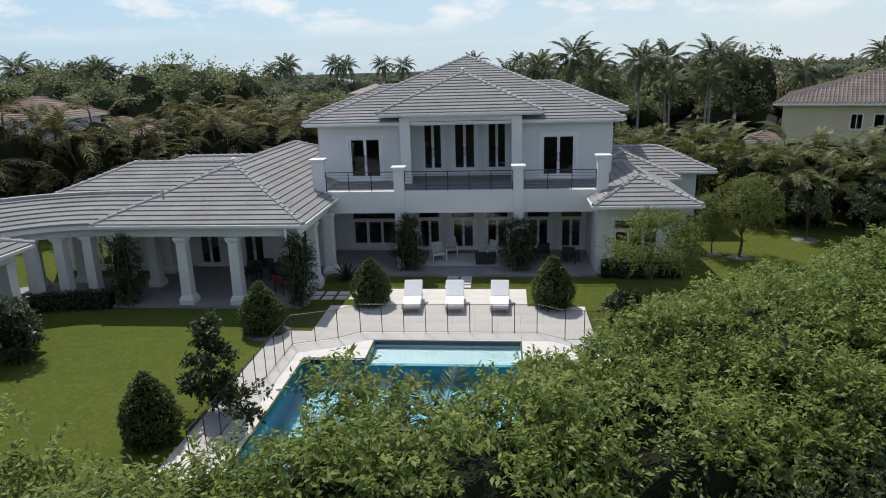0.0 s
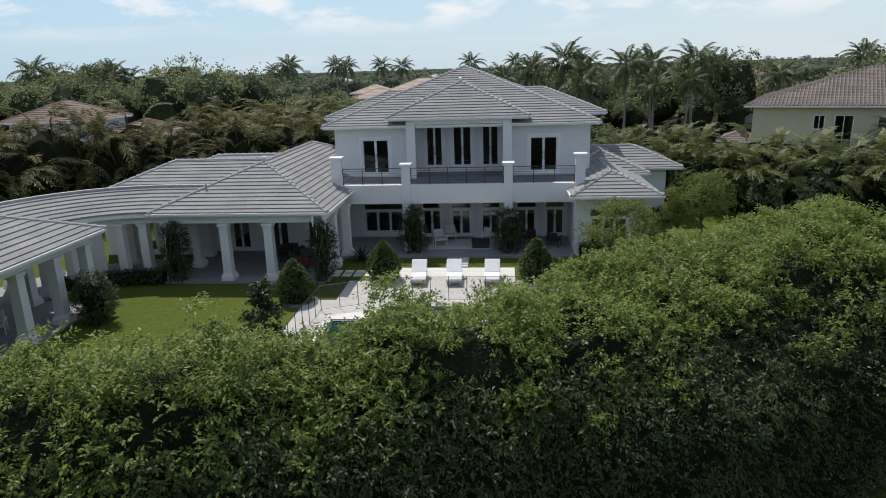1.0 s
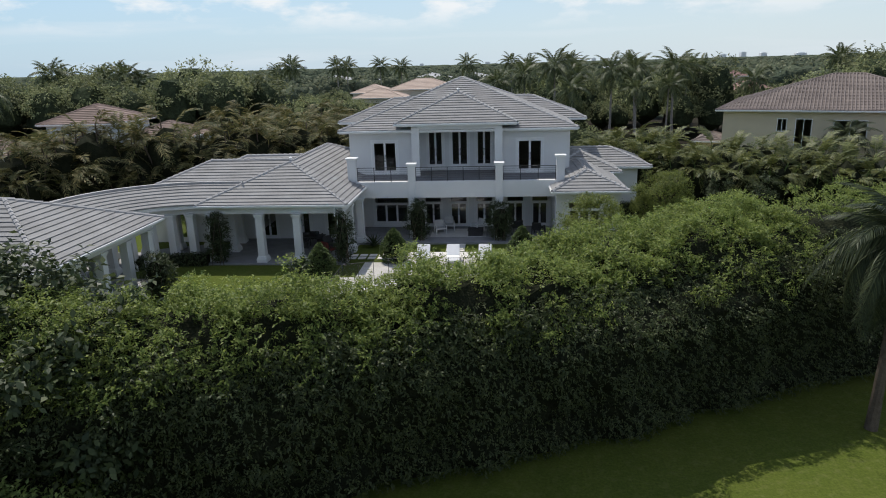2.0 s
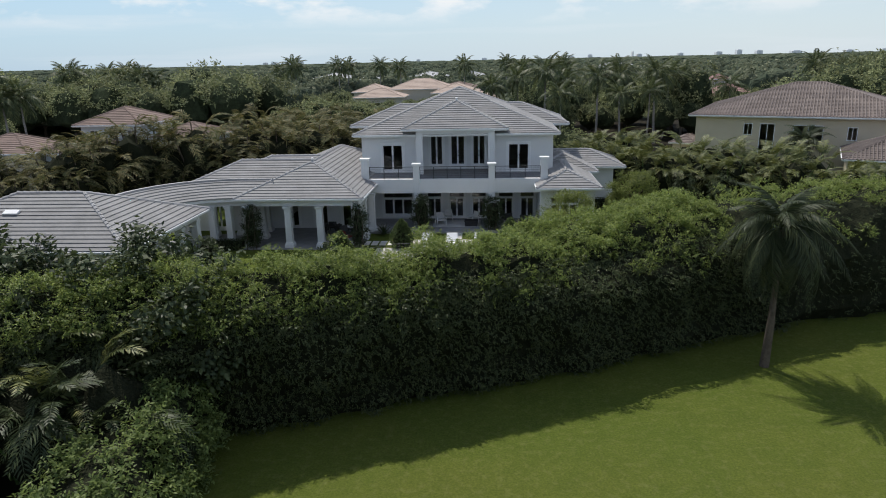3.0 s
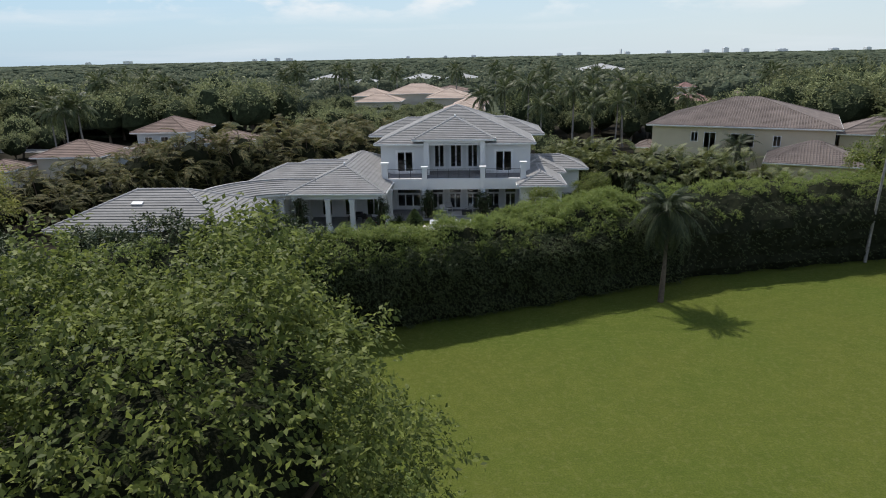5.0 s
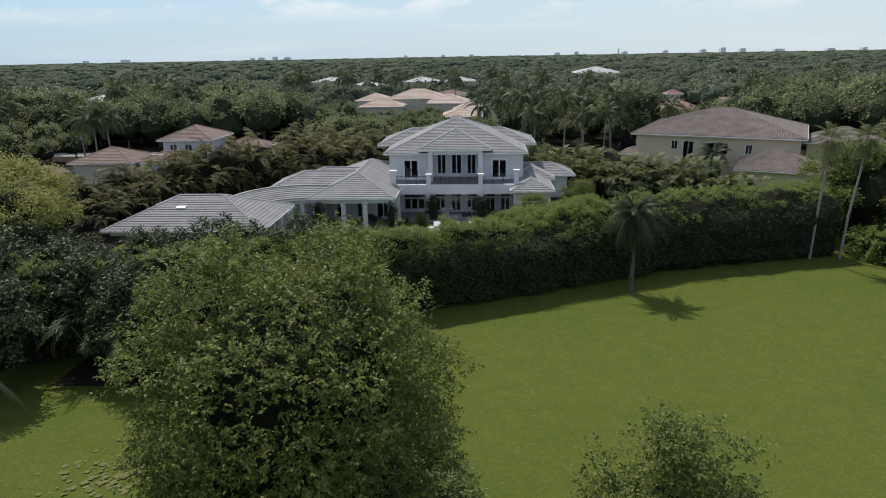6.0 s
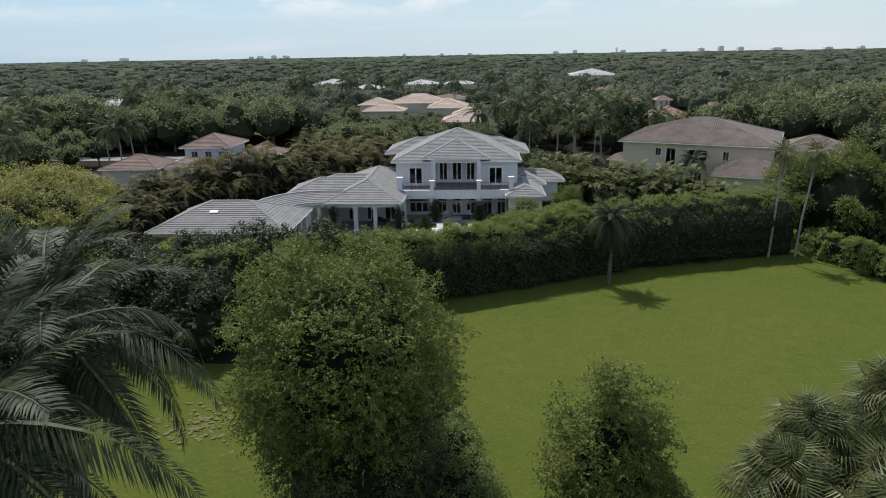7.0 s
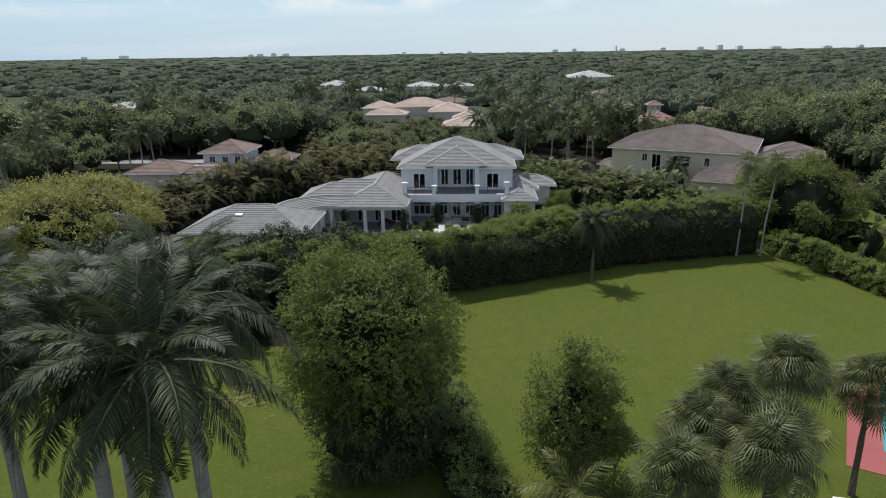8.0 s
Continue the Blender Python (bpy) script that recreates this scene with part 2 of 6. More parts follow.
def add_tube(bm, a, b, r0, r1=None, seg=8, cap=True):
    a, b = Vector(a), Vector(b)
    r1 = r0 if r1 is None else r1
    q = (b - a).to_track_quat("Z", "Y")
    rings = []
    for p, r in ((a, r0), (b, r1)):
        rings.append([bm.verts.new(p + q @ Vector((r * math.cos(k * math.tau / seg), r * math.sin(k * math.tau / seg), 0))) for k in range(seg)])
    for k in range(seg):
        bm.faces.new((rings[0][k], rings[0][(k + 1) % seg], rings[1][(k + 1) % seg], rings[1][k]))
    if cap:
        bm.faces.new(rings[0][::-1])
        bm.faces.new(rings[1])


def add_path_tube(bm, pts, radii, seg=7):
    """A tapering tube along a bent line."""
    rings = []
    for i, p in enumerate(pts):
        d = Vector(pts[min(i + 1, len(pts) - 1)]) - Vector(pts[max(i - 1, 0)])
        q = d.to_track_quat("Z", "Y")
        rings.append([bm.verts.new(Vector(p) + q @ Vector((radii[i] * math.cos(k * math.tau / seg), radii[i] * math.sin(k * math.tau / seg), 0))) for k in range(seg)])
    for a, b in zip(rings, rings[1:]):
        for k in range(seg):
            bm.faces.new((a[k], a[(k + 1) % seg], b[(k + 1) % seg], b[k]))
    bm.faces.new(rings[0][::-1])
    bm.faces.new(rings[-1])


def quad_mesh(name, verts):
    """A mesh of loose four-cornered faces from an array of shape (n, 4, 3)."""
    n = len(verts)
    mesh = bpy.data.meshes.new(name)
    mesh.vertices.add(4 * n)
    mesh.loops.add(4 * n)
    mesh.polygons.add(n)
    mesh.vertices.foreach_set("co", np.ascontiguousarray(verts, np.float32).ravel())
    mesh.loops.foreach_set("vertex_index", np.arange(4 * n, dtype=np.int32))
    mesh.polygons.foreach_set("loop_start", np.arange(0, 4 * n, 4, dtype=np.int32))
    mesh.update(calc_edges=True)
    return mesh


def unit(v):
    return v / np.maximum(np.linalg.norm(v, axis=-1, keepdims=True), 1e-6)


def leaf_quads(rng, base, along, length, width, fold=0.25, facing=None):
    """Folded pointed leaves: base points, directions, lengths."""
    n = len(base)
    face = rng.normal(scale=0.55, size=(n, 3)) + (np.array((0, 0, 1.0)) if facing is None else facing)
    side = unit(np.cross(along, face))
    up = np.cross(side, along)
    L, W = length[:, None], width[:, None]
    mid = base + along * L * 0.45
    return np.stack([base, mid + side * W + up * W * fold, base + along * L - up * L * 0.12, mid - side * W + up * W * fold], axis=1)


def sprigs(rng, centres, out, leaves=7, reach=0.4, size=0.15, droop=0.5, shape=0.27):
    """Twigs at the given points that lean outwards and hang, each with leaves set alternately along it."""
    n = len(centres)
    d = unit(out + rng.normal(scale=0.45, size=(n, 3)) + np.array((0, 0, 0.25)))
    side = unit(np.cross(d, rng.normal(size=(n, 3))))
    f = np.linspace(0.1, 1.0, leaves)
    sgn = np.where(np.arange(leaves) % 2, 1.0, -1.0)
    reach_i = reach * rng.uniform(0.6, 1.3, size=(n, 1, 1))
    pos = centres[:, None] + d[:, None] * f[None, :, None] * reach_i
    pos[..., 2] -= droop * reach_i[..., 0] * (f[None] ** 2) * 0.6
    dirs = d[:, None] * 0.7 + side[:, None] * sgn[None, :, None] * 0.8
    dirs = dirs + rng.normal(scale=0.3, size=dirs.shape)
    dirs[..., 2] -= droop
    dirs = unit(dirs).reshape(-1, 3)
    length = size * rng.uniform(0.7, 1.25, size=n * leaves)
    facing = np.repeat(out * 0.6 + np.array((0, 0, 0.7)), leaves, axis=0)
    return leaf_quads(rng, pos.reshape(-1, 3), dirs, length, length * shape, facing=facing)


def lumps(p, k=1.0, seed=0.0):
    """Smooth uneven waves of about -1 to 1 over points (n, 3)."""
    x, y, z = p[..., 0] * k + seed, p[..., 1] * k - seed * 1.7, p[..., 2] * k + seed * 0.6
    return (np.sin(x * 1.3 + 1.1 * np.sin(y * 0.9 + z)) + np.sin(y * 1.7 + 1.3 * np.sin(z * 1.1 + x * 0.6)) + np.sin(z * 1.9 + 0.9 * np.sin(x * 1.2 - y))) / 2.4


# ---- ground ----
bm = bmesh.new()
ground_lines = [-5000, -1500, -400, -120, -60, -40, -30, -20, -12, -6, 0, 6, 12, 20, 30, 40, 60, 120, 400, 1500, 5000]
POOL = (-6.65, 2.9, 13.2, 20.48)
SHELF = (-4.4, 1.1, 20.48, 22.13)
xs = sorted(set(ground_lines + [POOL[0], POOL[1], SHELF[0], SHELF[1]]))
ys = sorted(set(ground_lines + [POOL[2], POOL[3], SHELF[3]]))
gv = {}
for a in xs:
    for b in ys:
        gv[a, b] = bm.verts.new((a, b, 0))
for a0, a1 in zip(xs, xs[1:]):
    for b0, b1 in zip(ys, ys[1:]):
        if (POOL[0] <= a0 and a1 <= POOL[1] and POOL[2] <= b0 and b1 <= POOL[3]) or (SHELF[0] <= a0 and a1 <= SHELF[1] and SHELF[2] <= b0 and b1 <= SHELF[3]):
            continue
        bm.faces.new((gv[a0, b0], gv[a1, b0], gv[a1, b1], gv[a0, b1]))
tagged(part("ground", bm, LAWN), "mown green lawn reaching to the horizon", "lawn", kind="structure")


# ---- walls, doors ----
def wall(name, parent, mat, axis, at, thick, u0, u1, z0, z1, holes=(), label=""):
    """A wall along x or y, its outer face at the given place, with openings (u0, u1, z0, z1) right through it."""
    rows = []
    cuts = sorted({u0, u1, *[h[0] for h in holes], *[h[1] for h in holes]})
    for a, b in zip(cuts, cuts[1:]):
        gaps = sorted((h[2], h[3]) for h in holes if h[0] <= a and b <= h[1])
        z = z0
        for g0, g1 in gaps:
            if g0 > z:
                rows.append((a, b, z, g0))
            z = g1
        if z1 > z:
            rows.append((a, b, z, z1))
    lo, hi = min(at, at + thick), max(at, at + thick)
    if axis == "x":
        return boxes(name, mat, parent, [(a, b, lo, hi, c, d) for a, b, c, d in rows], label=label, weld=True)
    return boxes(name, mat, parent, [(lo, hi, a, b, c, d) for a, b, c, d in rows], label=label, weld=True)


def add_ring(bm, x0, x1, z0, z1, y0, y1, side, low, high):
    """A rectangular frame in one piece, with its own widths at the sides, foot and head."""
    rings = []
    for y in (y0, y1):
        rings.append([[bm.verts.new((x, y, z)) for x, z in ((a, c), (b, c), (b, d), (a, d))] for a, b, c, d in ((x0, x1, z0, z1), (x0 + side, x1 - side, z0 + low, z1 - high))])
    (o0, i0), (o1, i1) = rings
    for k in range(4):
        j = (k + 1) % 4
        bm.faces.new((o0[k], o0[j], i0[j], i0[k]))
        bm.faces.new((o1[j], o1[k], i1[k], i1[j]))
        bm.faces.new((o0[j], o0[k], o1[k], o1[j]))
        bm.faces.new((i0[k], i0[j], i1[j], i1[k]))


def ring(name, mat, parent, x0, x1, z0, z1, y0, y1, side, low, high, label=""):
    bm = bmesh.new()
    add_ring(bm, x0, x1, z0, z1, y0, y1, side, low, high)
    return part(name, bm, mat, parent, label)


def french_door(parent, x0, x1, z0, z1, y, leaves=2, transom=0.0, kind="french_door", surround=True):
    """A glazed unit in a wall that faces the garden: frame, leaves, panes and pull handles."""
    t = 0.06
    zt = z1 - transom if transom else z1
    is_door = "door" in kind
    door = ring(kind, TRIM, parent, x0, x1, z0, z1, y + 0.02, y + 0.16, t, 0.05, t, "white framed glazed door" if is_door else "white framed window")
    if surround:
        ring("architrave", TRIM, door, x0 - 0.11, x1 + 0.11, z0 - 0.08, z1 + 0.11, y - 0.035, y + 0.018, 0.108, 0.078, 0.108, "raised white surround")
    if transom:
        boxes("transom_bar", TRIM, door, [(x0 + t, x1 - t, y + 0.03, y + 0.15, zt - 0.05, zt + 0.05)])
    w = (x1 - x0 - 2 * t) / leaves
    st = 0.07
    for i in range(leaves):
        a, b = x0 + t + i * w, x0 + t + (i + 1) * w
        low, high = z0 + 0.05, (zt - 0.05 if transom else z1 - t)
        ring("leaf", TRIM, door, a + 0.003, b - 0.003, low + 0.003, high - 0.003, y + 0.05, y + 0.11, st, 0.15, 0.08)
        boxes("pane", GLASS, door, [(a + st, b - st, y + 0.075, y + 0.085, low + 0.15, high - 0.08)], label="dark clear glass")
        if transom:
            boxes("pane", GLASS, door, [(a + 0.03, b - 0.03, y + 0.075, y + 0.085, zt + 0.05, z1 - t)], label="dark clear glass")
    if is_door:
        for i in range(0, leaves, 2):
            c = x0 + t + (i + 1) * w
            for sx in (-0.05, 0.05):
                b2 = bmesh.new()
                add_path_tube(b2, [(c + sx, y + 0.05, z0 + 0.85), (c + sx, y + 0.01, z0 + 0.87), (c + sx, y + 0.01, z0 + 1.33), (c + sx, y + 0.05, z0 + 1.35)], [0.016] * 4, 6)
                part("handle", b2, DARK_METAL, door, "dark metal pull handle")
    return door


# ---- roofs ----
def clip_band(poly, lo, hi):
    def cut(ps, keep, at):
        res = []
        for i, p in enumerate(ps):
            q = ps[(i + 1) % len(ps)]
            a, b = keep(p[1]), keep(q[1])
            if a:
                res.append(p)
            if a != b:
                f = (at - p[1]) / (q[1] - p[1])
                res.append((p[0] + f * (q[0] - p[0]), at))
        return res
    poly = cut(poly, lambda v: v >= lo, lo)
    return cut(poly, lambda v: v <= hi, hi) if len(poly) > 2 else []


def slope(roof, pts, mat, step=0.37):
    """One pitch of a roof laid with overlapping courses. The first two points are the eave, run so that the pitch lies to its left seen from above."""
    p = [Vector(q) for q in pts]
    eu = (p[1] - p[0]).normalized()
    nrm = eu.cross(p[2] - p[0]).normalized()
    ev = nrm.cross(eu)
    flat = [((q - p[0]).dot(eu), (q - p[0]).dot(ev)) for q in p]
    top = max(f[1] for f in flat)
    v = -0.05
    while v < top - 0.03:
        band = clip_band(flat, max(v, 0.0), min(v + step + 0.02, top))
        if len(band) > 2:
            bm = bmesh.new()
            hi = [bm.verts.new(p[0] + eu * a + ev * b + nrm * (0.058 - 0.045 * (b - v) / step)) for a, b in band]
            lo = [bm.verts.new(p[0] + eu * a + ev * b - nrm * 0.01) for a, b in band]
            bm.faces.new(hi)
            bm.faces.new(lo[::-1])
            for i in range(len(band)):
                j = (i + 1) % len(band)
                bm.faces.new((hi[i], lo[i], lo[j], hi[j]))
            part("tile_course", bm, mat, roof)
        v += step


def ridge_line(bm, a, b, w=0.13, step=0.40):
    """Overlapping cap tiles along a hip or ridge."""
    a, b = Vector(a), Vector(b)
    d = b - a
    n = max(1, round(d.length / step))
    f = d.normalized()
    s = f.cross(Vector((0, 0, 1))).normalized()
    u = s.cross(f)
    for i in range(n):
        p, q = a + d * (i / n) - f * 0.04, a + d * ((i + 1) / n)
        rings = []
        for c, h, k in ((p, 0.15, 1.0), (q, 0.10, 0.85)):
            rings.append([bm.verts.new(c + s * w * k * x + u * (h * z)) for x, z in ((-1, -0.2), (-0.75, 0.55), (0, 1), (0.75, 0.55), (1, -0.2))])
        for j in range(4):
            bm.faces.new((rings[0][j], rings[0][j + 1], rings[1][j + 1], rings[1][j]))
        bm.faces.new(rings[0][::-1])
        bm.faces.new(rings[1])


def hip_roof(parent, x0, x1, y0, y1, z, rise=0.417, mat=None, trim=None, faces="fblr", ridge_mat=None, deck=True, step=0.37, label="hipped roof of overlapping grey flat tiles"):
    """A hipped roof over a rectangle of eaves at height z. The roof part is its boarding and fascia; courses and caps hang under it."""
    mat, trim, ridge_mat = mat or TILE, trim or TRIM, ridge_mat or RIDGE
    w, d = x1 - x0, y1 - y0
    h = min(w, d) / 2
    zr = z + h * rise
    if w >= d:
        a, b = (x0 + h, y0 + h, zr), (x1 - h, y0 + h, zr)
    else:
        a, b = (x0 + h, y0 + h, zr), (x0 + h, y1 - h, zr)
    c = [(x0, y0, z), (x1, y0, z), (x1, y1, z), (x0, y1, z)]
    roof = boxes("roof", trim, parent, [(x0, x1, y0, y1, z - 0.20, z - 0.012)], 0.0, label)
    for q in ((x0 - 0.10, x1 + 0.10, y0 - 0.10, y0 - 0.003), (x0 - 0.10, x0 - 0.003, y0 - 0.003, y1), (x1 + 0.003, x1 + 0.10, y0 - 0.003, y1)):
        boxes("gutter", trim, roof, [(*q, z - 0.13, z - 0.02)], 0.012)
    wide = w >= d
    if "f" in faces:
        slope(roof, [c[0], c[1], b, a] if wide else [c[0], c[1], a], mat, step)
    if "r" in faces:
        slope(roof, [c[1], c[2], b] if wide else [c[1], c[2], b, a], mat, step)
    if "b" in faces:
        slope(roof, [c[2], c[3], a, b] if wide else [c[2], c[3], b], mat, step)
    if "l" in faces:
        slope(roof, [c[3], c[0], a] if wide else [c[3], c[0], a, b], mat, step)
    bm = bmesh.new()
    pairs = [(c[0], a), (c[1], b if wide else a), (c[2], b), (c[3], a if wide else b)]
    for p, q in pairs:
        ridge_line(bm, p, q)
    if (Vector(a) - Vector(b)).length > 0.2:
        ridge_line(bm, a, b)
    tagged(part("ridge_capping", bm, ridge_mat, roof, "row of overlapping hip and ridge caps"), kind="stuff")
    return roof

# ---- main house ----
XC = -1.75
house = thing("house", (XC, 40, 0), "large white stucco house with grey tiled hipped roofs and balcony", "house")
F2, TOP = 4.05, 7.2
# upper storey
up_holes = [(-7.95, -6.15, 4.14, 6.46), (2.50, 4.30, 4.14, 6.46)]
wall("wall", house, STUCCO, "x", 34.76, 0.3, -9.6, -4.95, F2, TOP, up_holes[:1])
wall("wall", house, STUCCO, "x", 34.76, 0.3, 1.45, 6.2, F2, TOP, up_holes[1:])
wall("wall", house, STUCCO, "y", -9.6, 0.3, 35.06, 51, F2, TOP)
wall("wall", house, STUCCO, "y", 6.2, -0.3, 35.06, 51, F2, TOP)
wall("wall", house, STUCCO, "x", 51, 0.3, -9.6, 6.2, 0, TOP)
bay_doors = [(-4.10, -2.92), (-2.36, -1.04), (-0.48, 0.70)]
wall("wall", house, STUCCO, "x", 36.5, 0.3, -4.65, 1.15, F2, 7.6, [(a, b, 4.30, 7.30) for a, b in bay_doors])
wall("wall", house, STUCCO, "y", -4.95, 0.3, 34.2, 36.8, F2, 7.6)
wall("wall", house, STUCCO, "y", 1.45, -0.3, 34.2, 36.8, F2, 7.6)
for a, b, c, d in up_holes:
    french_door(house, a, b, c, d, 34.76)
for a, b in bay_doors:
    french_door(house, a, b, 4.30, 7.30, 36.5)
boxes("bay_pier", STUCCO, house, [(-4.95, -4.41, 33.85, 34.2, F2, 7.52)], 0.012)
boxes("bay_pier", STUCCO, house, [(0.91, 1.45, 33.85, 34.2, F2, 7.52)], 0.012)
boxes("bay_beam", STUCCO, house, [(-4.95, 1.45, 33.9, 34.25, 7.32, 7.58)], 0.01)
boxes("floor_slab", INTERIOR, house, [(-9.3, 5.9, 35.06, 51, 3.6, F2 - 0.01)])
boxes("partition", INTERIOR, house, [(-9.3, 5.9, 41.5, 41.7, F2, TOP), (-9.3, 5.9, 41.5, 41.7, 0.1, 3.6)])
# balcony
boxes("balcony_slab", BALCONY_FLOOR, house, [(-9.0, 5.5, 31.75, 36.5, 3.90, F2)], 0, "balcony floor of dark grey tiles")
boxes("balcony_beam", STUCCO, house, [(-9.05, 5.52, 31.42, 31.75, 2.97, F2 + 0.03)], 0.012, "white rendered balcony front")
boxes("loggia_ceiling", STUCCO, house, [(-9.0, 5.5, 31.75, 34.7, 3.3, 3.4)])


def pier(x0, x1, y0, y1, z0, z1):
    p = boxes("pier", STUCCO, house, [(x0, x1, y0, y1, z0, z1)], 0.012, "white square pier")
    boxes("cap", TRIM, p, [(x0 - 0.06, x1 + 0.06, y0 - 0.06, y1 + 0.06, z1, z1 + 0.07), (x0 - 0.10, x1 + 0.10, y0 - 0.10, y1 + 0.10, z1 + 0.07, z1 + 0.14)], 0.012, "moulded white cap")


pier(-9.08, -8.48, 31.30, 31.80, 3.2, 5.62)
pier(5.00, 5.54, 31.30, 31.80, 3.2, 5.62)
pier(-4.97, -4.46, 31.30, 31.80, 0.0, 5.18)
pier(0.96, 1.46, 31.30, 31.80, 0.0, 5.18)


def railing(x0, x1, y, panels):
    bm = bmesh.new()
    add_box(bm, x0, x1, y - 0.025, y + 0.025, 5.02, 5.055)
    rail = part("railing", bm, DARK_METAL, house, "dark metal railing with horizontal bars")
    for i in range(panels + 1):
        x = x0 + 0.02 + (x1 - x0 - 0.04) * i / panels
        boxes("post", DARK_METAL, rail, [(x - 0.02, x + 0.02, y - 0.02, y + 0.02, F2 + 0.03, 5.02)])
    for k in range(6):
        z = F2 + 0.14 + k * 0.14
        b2 = bmesh.new()
        add_tube(b2, (x0, y, z), (x1, y, z), 0.008, seg=5)
        part("bar", b2, DARK_METAL, rail)


railing(-8.48, -4.97, 31.58, 3)
railing(-4.46, 0.96, 31.58, 5)
railing(1.46, 5.00, 31.58, 3)

# ground storey behind the loggia
low_units = [(-8.0, -5.45, 0.35, 3.0, 3, 1.1, "window"), (-4.25, -3.0, 0.15, 3.1, 2, 1.15, "french_door"), (-2.4, -1.1, 0.15, 3.1, 2, 1.15, "french_door"), (-0.5, 0.75, 0.15, 3.1, 2, 1.15, "french_door"), (1.75, 3.0, 0.15, 3.1, 2, 1.15, "french_door"), (3.55, 4.75, 0.15, 3.1, 2, 1.15, "french_door")]
wall("wall", house, STUCCO, "x", 34.70, 0.3, -9.0, 5.2, 0.0, 3.4, [u[:4] for u in low_units])
for a, b, c, d, n, tr, k in low_units:
    french_door(house, a, b, c, d, 34.70, n, tr, k)
boxes("loggia_floor", FLOOR_STONE, house, [(-9.0, 5.0, 30.15, 34.7, 0.0, 0.14)], 0.01, "grey stone terrace step")
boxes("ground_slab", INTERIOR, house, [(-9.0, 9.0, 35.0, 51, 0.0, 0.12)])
wall("wall", house, STUCCO, "y", -9.3, 0.3, 31.8, 51, 0.0, 3.9)

# single-storey wing on the right
wall("wall", house, STUCCO, "x", 30.6, 0.3, 4.95, 9.1, 0.0, 3.6, [(5.75, 7.9, 0.55, 2.75)])
french_door(house, 5.75, 7.9, 0.55, 2.75, 30.6, 3, 0.5, "window")
wall("wall", house, STUCCO, "y", 4.95, 0.3, 30.9, 34.7, 0.0, 3.6)
wall("wall", house, STUCCO, "y", 9.1, -0.3, 30.9, 39.6, 0.0, 3.6)
wall("wall", house, STUCCO, "x", 39.6, 0.3, 6.2, 12.0, 0.0, 3.6)
wall("wall", house, STUCCO, "x", 37.2, 0.3, 9.1, 9.7, 0.0, 3.6)
wall("wall", house, STUCCO, "y", 9.7, -0.3, 37.5, 39.6, 0.0, 3.6)
wall("wall", house, STUCCO, "y", 12.0, -0.3, 39.9, 44.2, 0.0, 3.6)
hip_roof(house, 4.6, 9.4, 29.2, 39.0, 3.72, faces="flr")
hip_roof(house, 4.6, 10.1, 36.0, 43.0, 3.84, faces="flr")
hip_roof(house, 4.0, 12.9, 39.0, 44.6, 3.75, faces="flr")

# upper roofs
hip_roof(house, -12.0, 8.2, 42.0, 50.2, 7.3, rise=0.40, faces="fblr")
hip_roof(house, -10.15, 6.65, 34.1, 50.9, 7.3, rise=0.40, faces="flr")
hip_roof(house, -6.05, 2.45, 33.55, 42.0, 7.78, rise=0.455, faces="flr")

# wing on the left: loggia, hips and curved link
hip_roof(house, -17.35, -7.95, 25.6, 45.0, 3.78, faces="flr")
hip_roof(house, -21.7, -9.0, 31.4, 39.6, 3.78, faces="fl")
hip_roof(house, -23.5, -9.0, 28.9, 37.3, 3.75, faces="fl")
wall("wall", house, STUCCO, "x", 31.6, 0.3, -17.0, -8.4, 0.0, 3.6, [(-15.6, -14.4, 0.14, 2.6), (-13.2, -12.0, 0.14, 2.6), (-10.9, -9.3, 0.14, 2.6)])
for a, b in ((-15.6, -14.4), (-13.2, -12.0), (-10.9, -9.3)):
    french_door(house, a, b, 0.14, 2.6, 31.6)
wall("wall", house, STUCCO, "y", -17.0, 0.3, 31.9, 40, 0.0, 3.6)
wall("wall", house, STUCCO, "x", 31.2, 0.3, -23.5, -17.0, 0.0, 3.6, [(-21.6, -20.2, 0.14, 2.6)])
french_door(house, -21.6, -20.2, 0.14, 2.6, 31.2)
boxes("terrace_floor", FLOOR_STONE, house, [(-17.0, -8.3, 25.5, 31.6, 0.0, 0.12)], 0.01, "grey stone terrace floor")
boxes("wing_ceiling", STUCCO, house, [(-17.0, -8.3, 26.0, 31.6, 3.5, 3.56)])
boxes("wing_beam", STUCCO, house, [(-17.0, -8.3, 26.0, 26.35, 3.15, 3.58), (-8.65, -8.3, 26.35, 31.0, 3.15, 3.58), (-17.0, -16.65, 26.35, 31.0, 3.15, 3.58)], 0.01)


def column(x, y, z1=3.15, w=0.23):
    bm = bmesh.new()
    prof = ((1.45, 0.0), (1.45, 0.32), (1.28, 0.40), (1.22, 0.46), (1.0, 0.52), (0.92, z1 - 0.22), (1.1, z1 - 0.20), (1.12, z1 - 0.12), (1.28, z1 - 0.10), (1.28, z1))
    rings = [[bm.verts.new((x + sx * w * k, y + sy * w * k, z)) for sx, sy in ((-1, -1), (1, -1), (1, 1), (-1, 1))] for k, z in prof]
    for a, b in zip(rings, rings[1:]):
        for i in range(4):
            bm.faces.new((a[i], a[(i + 1) % 4], b[(i + 1) % 4], b[i]))
    bm.faces.new(rings[0][::-1])
    bm.faces.new(rings[-1])
    return part("column", bm, STUCCO, house, "tapered white square column on a plinth")


